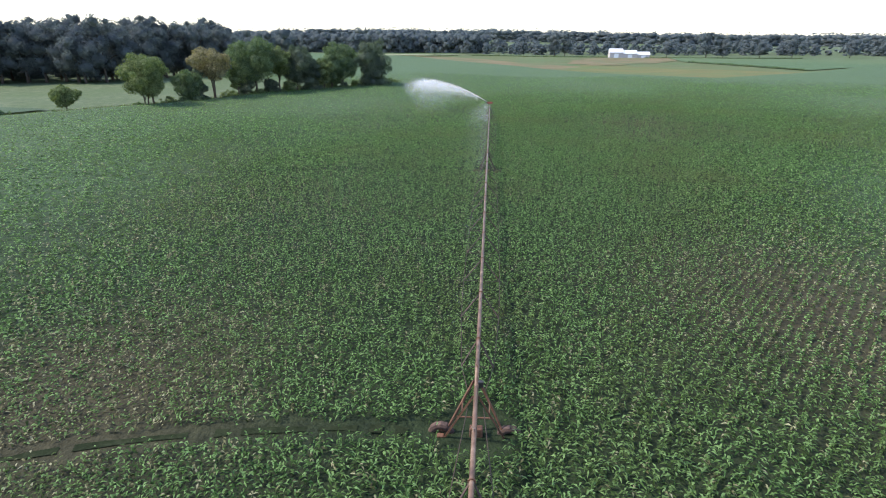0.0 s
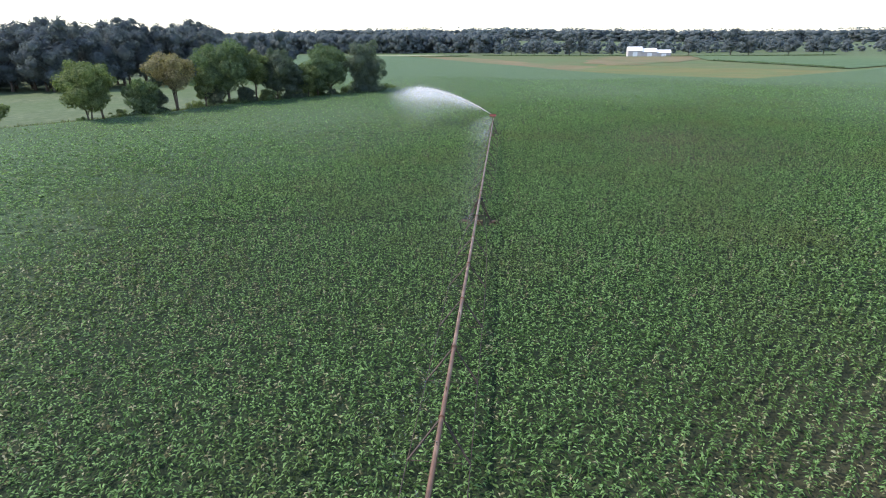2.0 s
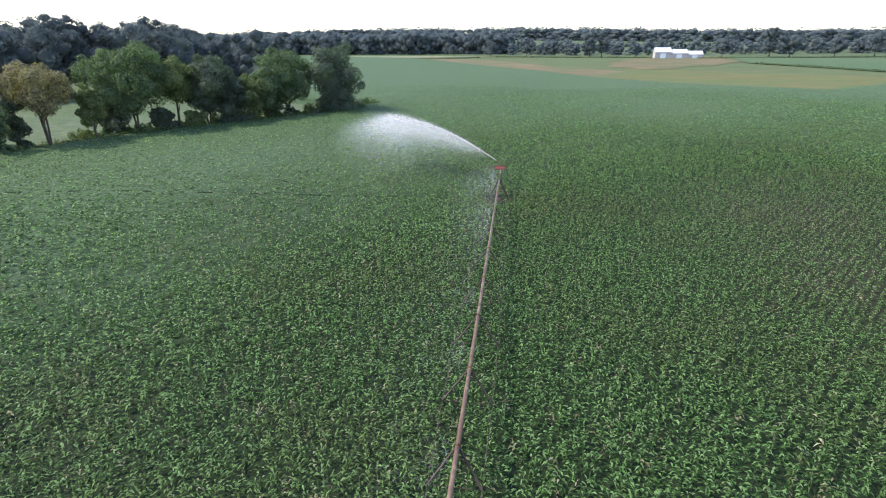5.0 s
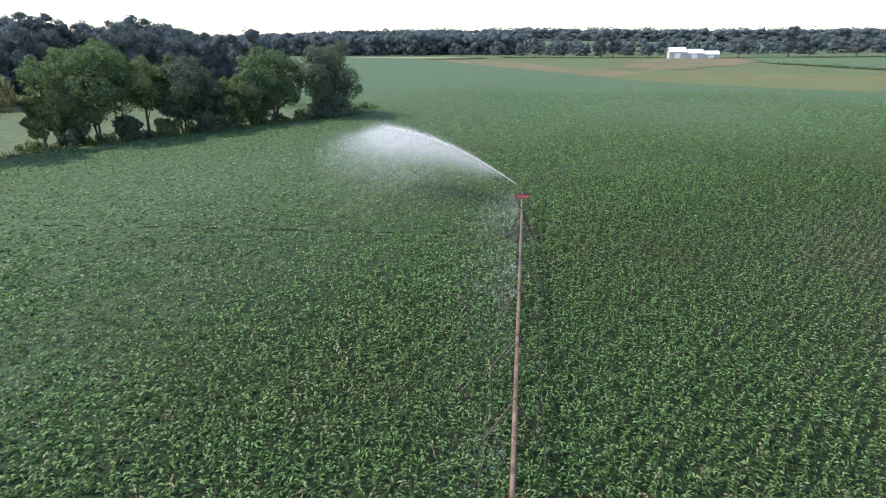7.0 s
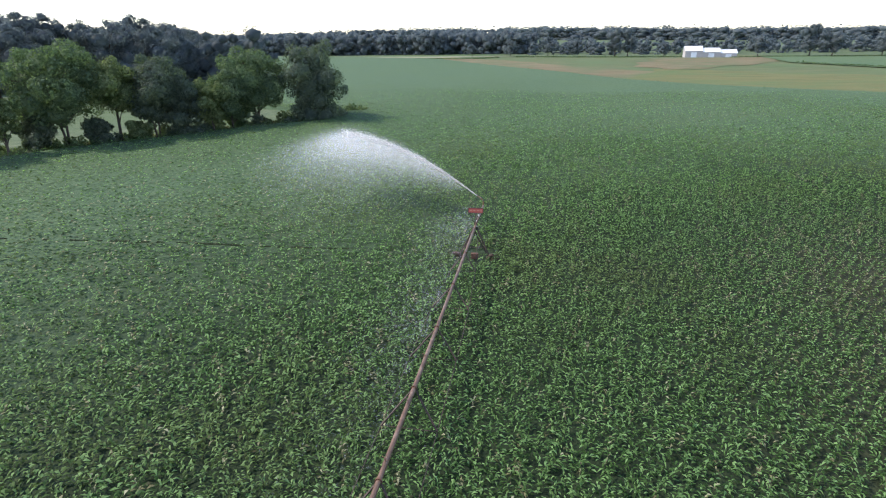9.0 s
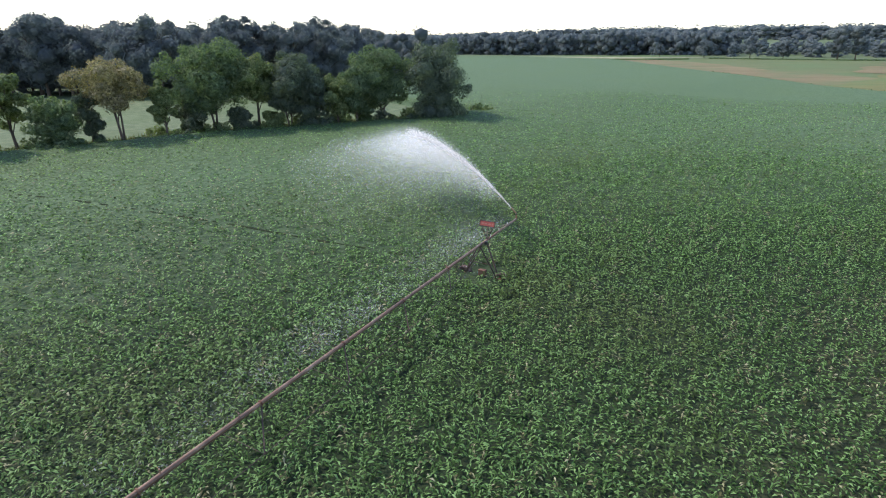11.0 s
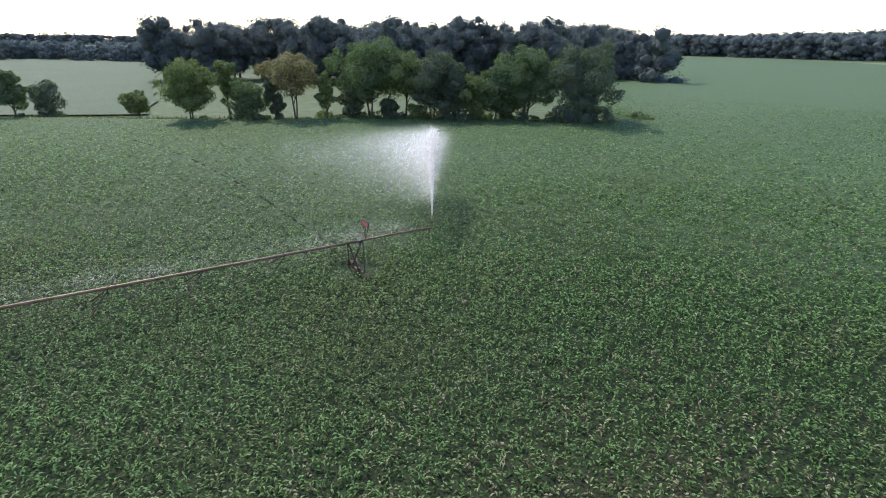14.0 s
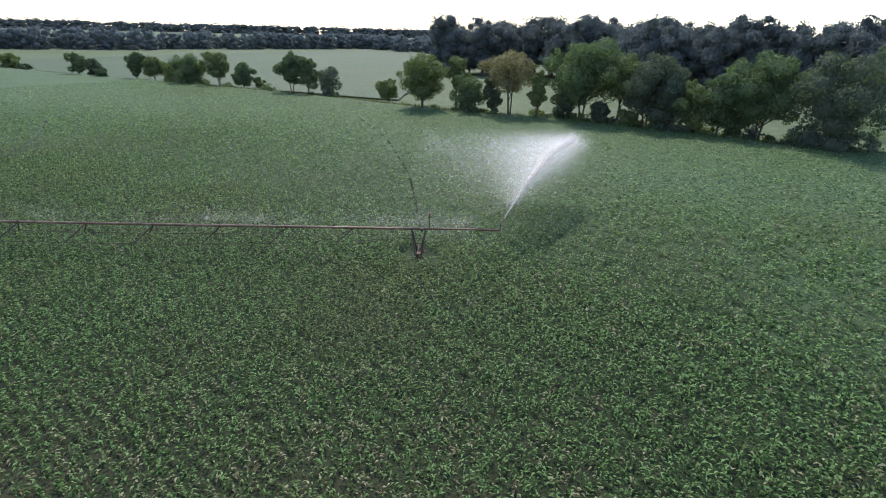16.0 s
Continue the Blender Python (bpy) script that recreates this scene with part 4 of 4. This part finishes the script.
# ---- irrigation machine ----
def span(r0, r1):
    mid = (r0 + r1) / 2
    p0 = on_line(r0)
    thing = empty("irrigation_span", Matrix.Translation((p0[0], p0[1], pipe_z(r0))))
    origin = Vector((p0[0], p0[1], pipe_z(r0)))

    def at(r, s=0.0, drop=0.0):
        p = on_line(r, s)
        return Vector((p[0], p[1], pipe_z(r) - drop)) - origin

    bm = bmesh.new()
    rs = [r0 + (r1 - r0) * k / 24 for k in range(25)]
    bm_tube(bm, [at(r) for r in rs], 0.106, 12)
    part("pipe", bm, M_PIPE, thing, "rust-streaked galvanised water pipe")
    joints = [r1 - 5.6 - 5.65 * k for k in range(9) if r1 - 5.6 - 5.65 * k > r0 + 2.5][::-1]
    for r in joints:
        bm = bmesh.new()
        bm_tube(bm, [at(r - 0.03), at(r + 0.03)], 0.15, 12)
        part("flange", bm, M_RUST, thing)
    deep = [0.6 * (1 - ((r - mid) / (mid - r0)) ** 2) + 0.7 for r in joints]
    wide = [0.95 * (1 - ((r - mid) / (mid - r0)) ** 4) + 0.35 for r in joints]
    for s in (-1, 1):
        for r, d, w in zip(joints, deep, wide):
            bm = bmesh.new()
            bar(bm, at(r, s * 0.06, 0.05), at(r - 1.2, s * w, d), 0.065, 0.065)
            part("strut", bm, M_LEG, thing)
        line = [at(r0 + 0.5, s * 0.35, 0.75)] + [at(r - 1.2, s * w, d) for r, d, w in zip(joints, deep, wide)] + [at(r1 - 0.5, s * 0.35, 0.75)]
        for a, b in zip(line, line[1:]):
            bm = bmesh.new()
            bm_tube(bm, [a, b], 0.02, 6)
            part("truss_rod", bm, M_LEG, thing)
    for r, d, w in zip(joints, deep, wide):
        bm = bmesh.new()
        bar(bm, at(r - 1.2, -w, d), at(r - 1.2, w, d), 0.022, 0.022)
        part("cross_bar", bm, M_LEG, thing)
    k = r0 + 1.4
    while k < r1 - 0.5:
        bm = bmesh.new()
        bm_tube(bm, [at(k, 0, -0.1), at(k, 0, -0.22)], 0.02, 6)
        bm_tube(bm, [at(k, 0, -0.22), at(k, 0, -0.28)], [0.045, 0.03], 8)
        bm_tube(bm, [at(k, 0, -0.27), at(k, -0.12, -0.33)], 0.012, 6)
        part("sprinkler", bm, M_STEEL, thing, "weathered impact sprinkler on a short riser")
        k += 3.6
    return tagged(thing, "long rusty irrigation span with truss rods and sprinklers", "irrigation", "irrigation spans")


for a, b in zip([0.0] + TOWERS[:-1], TOWERS):
    span(a, b)


def boom():
    p0 = on_line(TOWERS[-1])
    origin = Vector((p0[0], p0[1], pipe_z(TOWERS[-1])))
    thing = empty("overhang_boom", Matrix.Translation(origin))

    def at(r, s=0.0, drop=0.0):
        p = on_line(r, s)
        return Vector((p[0], p[1], pipe_z(TOWERS[-1]) - drop)) - origin

    bm = bmesh.new()
    bm_tube(bm, [at(TOWERS[-1]), at(TOWERS[-1] + 3.5, 0, -0.03), at(PIPE_END, 0, 0.02)], 0.09, 12)
    part("pipe", bm, M_PIPE, thing, "short overhanging end pipe")
    bm = bmesh.new()
    bm_tube(bm, [at(PIPE_END - 0.05, 0, 0.02), at(PIPE_END, 0, -0.05), at(PIPE_END, 0, -0.42)], 0.06, 10)
    part("riser", bm, M_RUST, thing)
    for s in (-1, 1):
        bm = bmesh.new()
        bm_tube(bm, [at(TOWERS[-1] + 0.2, 0, -0.75), at(PIPE_END - 1.2, s * 0.05, -0.07)], 0.012, 6)
        part("stay_cable", bm, M_STEEL, thing)
    for k in (1.5, 3.2, 5.0):
        bm = bmesh.new()
        bm_tube(bm, [at(TOWERS[-1] + k, 0, -0.07), at(TOWERS[-1] + k, 0, -0.22)], 0.02, 6)
        bm_tube(bm, [at(TOWERS[-1] + k, 0, -0.2), at(TOWERS[-1] + k, 0, -0.27)], [0.045, 0.03], 8)
        part("sprinkler", bm, M_PALE, thing)
    return tagged(thing, "short overhanging pipe beyond the last tower", "irrigation")


boom()


def tower(r):
    p = on_line(r)
    g = land_at(p[0], p[1])
    turn = math.degrees(math.atan2(SIDE[1], SIDE[0]))
    thing = empty("drive_tower", pose(p[0], p[1], g, 0, 0, turn))
    top = pipe_z(r) - g
    steel = M_LEG if r > 100 else M_RUST
    # local x: across the line (way of travel), local y: out along the line
    for sx in (-1, 1):
        for sy in (-1, 1):
            bm = bmesh.new()
            bar(bm, (sx * 0.12, sy * 0.6, top - 0.05), (sx * 1.5, sy * 0.1, 0.56), 0.09)
            part("leg", bm, steel, thing)
        bm = bmesh.new()
        bar(bm, (sx * 0.62, -0.42, top * 0.68), (sx * 0.62, 0.42, top * 0.68), 0.05)
        part("brace", bm, steel, thing)
    bm = bmesh.new()
    bar(bm, (-0.85, 0, 1.85), (0.85, 0, 1.85), 0.055)
    part("brace", bm, steel, thing)
    bm = bmesh.new()
    bm_box(bm, (3.2, 0.15, 0.18), (0, 0, 0.56), bevel=0.02)
    part("base_beam", bm, M_RUST, thing, "rusty base beam")
    for sx in (-1, 1):
        hub = empty("wheel", Matrix.Translation((sx * 1.6, 0.24, 0.62)))
        hub.parent = thing
        bm = bmesh.new()
        prof = [(0.36, -0.14), (0.5, -0.18), (0.61, -0.13), (0.635, 0.0), (0.61, 0.13), (0.5, 0.18), (0.36, 0.14)]
        rings = []
        for k in range(28):
            a = 2 * math.pi * k / 28
            lug = 0.025 if k % 2 else 0.0
            rings.append([bm.verts.new(((q + (lug if q > 0.55 else 0)) * math.cos(a), off, (q + (lug if q > 0.55 else 0)) * math.sin(a))) for q, off in prof])
        for k in range(28):
            a, b = rings[k], rings[(k + 1) % 28]
            for j in range(len(prof) - 1):
                bm.faces.new((a[j], a[j + 1], b[j + 1], b[j]))
        part("tyre", bm, M_TYRE, hub, "mud-caked lugged rubber tyre")
        bm = bmesh.new()
        bm_tube(bm, [(0, -0.06, 0), (0, 0.06, 0)], 0.37, 20)
        bm_tube(bm, [(0, -0.16, 0), (0, 0.1, 0)], 0.1, 10)
        part("rim", bm, M_RUST, hub)
        bm = bmesh.new()
        bm_box(bm, (0.34, 0.26, 0.38), (sx * 1.6, -0.1, 0.66), bevel=0.04)
        part("gearbox", bm, M_RUST, thing)
    bm = bmesh.new()
    bm_box(bm, (0.62, 0.34, 0.5), (0.05, 0.02, 1.05), bevel=0.04)
    part("drive_motor", bm, M_RUST, thing)
    bm = bmesh.new()
    bm_box(bm, (0.24, 0.18, 0.3), (0.2, 0.3, top - 0.02), bevel=0.03)
    part("control_box", bm, M_DARK, thing, "small dark control box")
    return tagged(thing, "rusty drive tower on two muddy wheels in the corn", "irrigation", "drive towers")


for r in TOWERS:
    tower(r)


def pivot_post():
    p = on_line(0.0)
    g = land_at(p[0], p[1])
    thing = empty("pivot_post", pose(p[0], p[1], g))
    bm = bmesh.new()
    bm_tube(bm, [(0, 0, -0.3), (0, 0, pipe_z(0.0) - g)], 0.12, 12)
    part("riser", bm, M_RUST, thing)
    for k in range(4):
        a = math.pi / 4 + k * math.pi / 2
        bm = bmesh.new()
        bar(bm, (math.cos(a) * 1.6, math.sin(a) * 1.6, 0), (0, 0, pipe_z(0.0) - g - 0.3), 0.09)
        part("leg", bm, M_RUST, thing)
    tagged(thing, "rusty four-legged pivot post", "irrigation")


pivot_post()


def sign():
    r = TOWERS[-1] + 0.9
    p = on_line(r)
    z = pipe_z(TOWERS[-1])
    turn = math.degrees(math.atan2(SIDE[1], SIDE[0]))
    thing = empty("sign_panel", pose(p[0], p[1], z + 0.1, 0, 0, turn))
    wide = 0.82
    for sx in (-1, 1):
        bm = bmesh.new()
        bar(bm, (sx * 0.05, 0, 0), (sx * 0.55, 0.05, 1.1), 0.045)
        part("arm", bm, M_LEG, thing)
    bm = bmesh.new()
    bar(bm, (0, 0, 0), (0, 0.02, 1.1), 0.06)
    part("post", bm, M_STEEL, thing, "grey steel post")
    tilt = Euler((radians(-14), 0, 0)).to_matrix()
    bm = bmesh.new()
    bm_box(bm, (1.46 * wide, 0.06, 0.36), (0, 0.0, 1.25), tilt, bevel=0.012)
    part("panel", bm, M_RED, thing, "faded red panel")
    for cx, cz, w, h in ((0, 0.21, 1.6 * wide, 0.06), (0, -0.21, 1.6 * wide, 0.06), (-0.77 * wide, 0, 0.07, 0.36), (0.77 * wide, 0, 0.07, 0.36)):
        bm = bmesh.new()
        bm_box(bm, (w, 0.09, h), Vector((0, 0, 1.25)) + tilt @ Vector((cx, 0, cz)), tilt, bevel=0.008)
        part("frame_bar", bm, M_LEG, thing, "dark frame bar")
    for k, (cx, w) in enumerate(((-0.42, 0.2), (-0.12, 0.26), (0.22, 0.24), (0.5, 0.14))):
        bm = bmesh.new()
        bm_box(bm, (w * wide, 0.006, 0.09), Vector((cx * 1.15 * wide, 0, 1.25)) + tilt @ Vector((0, -0.035, 0.0)), tilt)
        part("bar", bm, M_FADED, thing, "faded lettering bar")
    tagged(thing, "red sign panel on a post above the last tower", "sign")


sign()

# ---- end gun and water ----
GUN = Vector((*on_line(PIPE_END)[:2], pipe_z(TOWERS[-1]) + 0.42))
GUN_TURN = 145.0


def end_gun():
    thing = empty("end_gun", Matrix.Translation(GUN) @ pose(0, 0, 0, 0, 0, GUN_TURN))
    bm = bmesh.new()
    bm_tube(bm, [(0, 0, 0), (0, 0, 0.1)], 0.08, 10)
    part("swivel", bm, M_DARK, thing)
    bm = bmesh.new()
    bm_tube(bm, [(0, 0, 0.08), (0.12, 0, 0.15), (0.75, 0, 0.42)], [0.06, 0.055, 0.03], 10)
    part("barrel", bm, M_RUST, thing)
    bm = bmesh.new()
    bar(bm, (0.2, 0.06, 0.3), (0.85, 0.04, 0.56), 0.025)
    part("drive_arm", bm, M_STEEL, thing)
    tagged(thing, "rotating end gun throwing water over the corn", "sprinkler")


end_gun()


def drops(name, pos, size, mat, label, category, rng):
    """Many single drops, each a small four-sided body."""
    n = len(pos)
    corner = np.array([(1, 1, 1), (1, -1, -1), (-1, 1, -1), (-1, -1, 1)], dtype=float) / 1.7
    ax = rng.normal(0, 1, (n, 3))
    ax /= np.linalg.norm(ax, axis=1)[:, None]
    ref = rng.normal(0, 1, (n, 3))
    bx = np.cross(ax, ref)
    bx /= np.linalg.norm(bx, axis=1)[:, None]
    cx = np.cross(ax, bx)
    basis = np.stack([ax, bx, cx], 1)
    v = pos[:, None, :] + np.einsum("kc,ncd->nkd", corner, basis) * size[:, None, None]
    tri = np.array([0, 1, 2, 0, 3, 1, 0, 2, 3, 1, 3, 2])
    flat = (np.arange(n)[:, None] * 4 + tri).ravel()
    me = mesh_of(name, v.reshape(-1, 3), flat, np.full(n * 4, 3), mat)
    return tagged(new(name, me), label, category, kind="stuff")


def flecks(name, pos, size, mat, label, category, rng):
    """Fine spray: a three-cornered fleck for every few droplets."""
    n = len(pos)
    a = rng.normal(0, 1, (n, 3))
    a /= np.linalg.norm(a, axis=1)[:, None]
    b = np.cross(a, rng.normal(0, 1, (n, 3)))
    b /= np.linalg.norm(b, axis=1)[:, None]
    s = size[:, None]
    v = np.stack([pos - a * s * 0.8 - b * s * 0.45, pos + a * s * 0.8 - b * s * 0.45, pos + b * s * 0.9], 1).reshape(-1, 3)
    me = mesh_of(name, v, np.arange(3 * n), np.full(n, 3), mat)
    return tagged(new(name, me), label, category, kind="stuff")


def build_water():
    rng = np.random.default_rng(77)
    a = radians(GUN_TURN)
    ux, uy = math.cos(a), math.sin(a)
    mouth = np.array(GUN) + np.array([ux * 0.75, uy * 0.75, 0.42])

    def arc(s):
        """Place along the throw, s in metres over the plan."""
        s = np.asarray(s)
        return mouth + np.stack([ux * s, uy * s, 0.46 * s - 0.0126 * s * s], -1)

    n = 17000
    s = 19.5 * rng.random(n) ** 0.85
    pos = arc(s) + rng.normal(0, 1, (n, 3)) * (0.014 + 0.014 * s)[:, None]
    drops("water_jet", pos, rng.uniform(0.013, 0.03, n), M_JET, "white jet of water arching from the end gun", "water", rng)
    # the curtain: water torn off the jet, hanging below its outer part and swept back
    n = 200000
    s = 1.5 + 19.5 * rng.random(n) ** 0.48
    fall = np.minimum(rng.exponential(0.5, n), 2.4) * (0.1 + 0.15 * s)
    pos = arc(s) + rng.normal(0, 1, (n, 3)) * (0.04 + 0.022 * s)[:, None]
    fan = np.where(rng.random(n) < 0.86, rng.exponential(14.0, n), -rng.exponential(2.0, n)).clip(-6, 50) * np.pi / 180
    rel = pos[:, :2] - mouth[:2]
    pos[:, 0] = mouth[0] + rel[:, 0] * np.cos(fan) - rel[:, 1] * np.sin(fan)
    pos[:, 1] = mouth[1] + rel[:, 0] * np.sin(fan) + rel[:, 1] * np.cos(fan)
    fall = fall * (0.75 + 1.2 * np.abs(fan))
    pos[:, 2] -= fall
    pos[:, :2] -= np.array([ux, uy]) * (fall * 0.75)[:, None]
    pos = pos[pos[:, 2] > land(pos[:, 0], pos[:, 1]) + 1.7]
    flecks("water_spray", pos, rng.uniform(0.024, 0.06, len(pos)), M_SPRAY, "veil of spray drifting down from the jet", "water", rng)
    r = np.arange(60.0, PIPE_END - 1, 3.6)
    chunks = []
    for k in r:
        m = int(rng.uniform(20, 460) * (0.3 + 0.7 * (k > 100)) * (1.8 if k > 140 else 1.0))
        p = on_line(k)
        o = np.array([p[0], p[1], pipe_z(k) + 0.25])
        d = 0.3 + rng.exponential(1.2, m)
        w = rng.normal(0, 0.8, m) - 0.4 * d + rng.normal(0, 0.4, m) * d
        up = 0.3 * d - 0.13 * d * d + rng.normal(0, 0.15, m) * (1 + d)
        chunks.append(o + np.stack([-SIDE[0] * d + RUN[0] * w, -SIDE[1] * d + RUN[1] * w, up], -1))
    m = 6500
    k = PIPE_END - 2 - np.minimum(rng.exponential(18.0, m), 70)
    d = rng.normal(2.2, 1.6, m)
    base = PIVOT + RUN * k[:, None] - SIDE * d[:, None]
    chunks.append(np.stack([base[:, 0], base[:, 1], 2.6 + rng.normal(0, 0.7, m)], -1))
    pos = np.concatenate(chunks)
    pos = pos[pos[:, 2] > land(pos[:, 0], pos[:, 1]) + 1.7]
    flecks("water_mist", pos, rng.uniform(0.04, 0.1, len(pos)), M_MIST, "fine mist blowing off the sprinklers", "water", rng)


build_water()
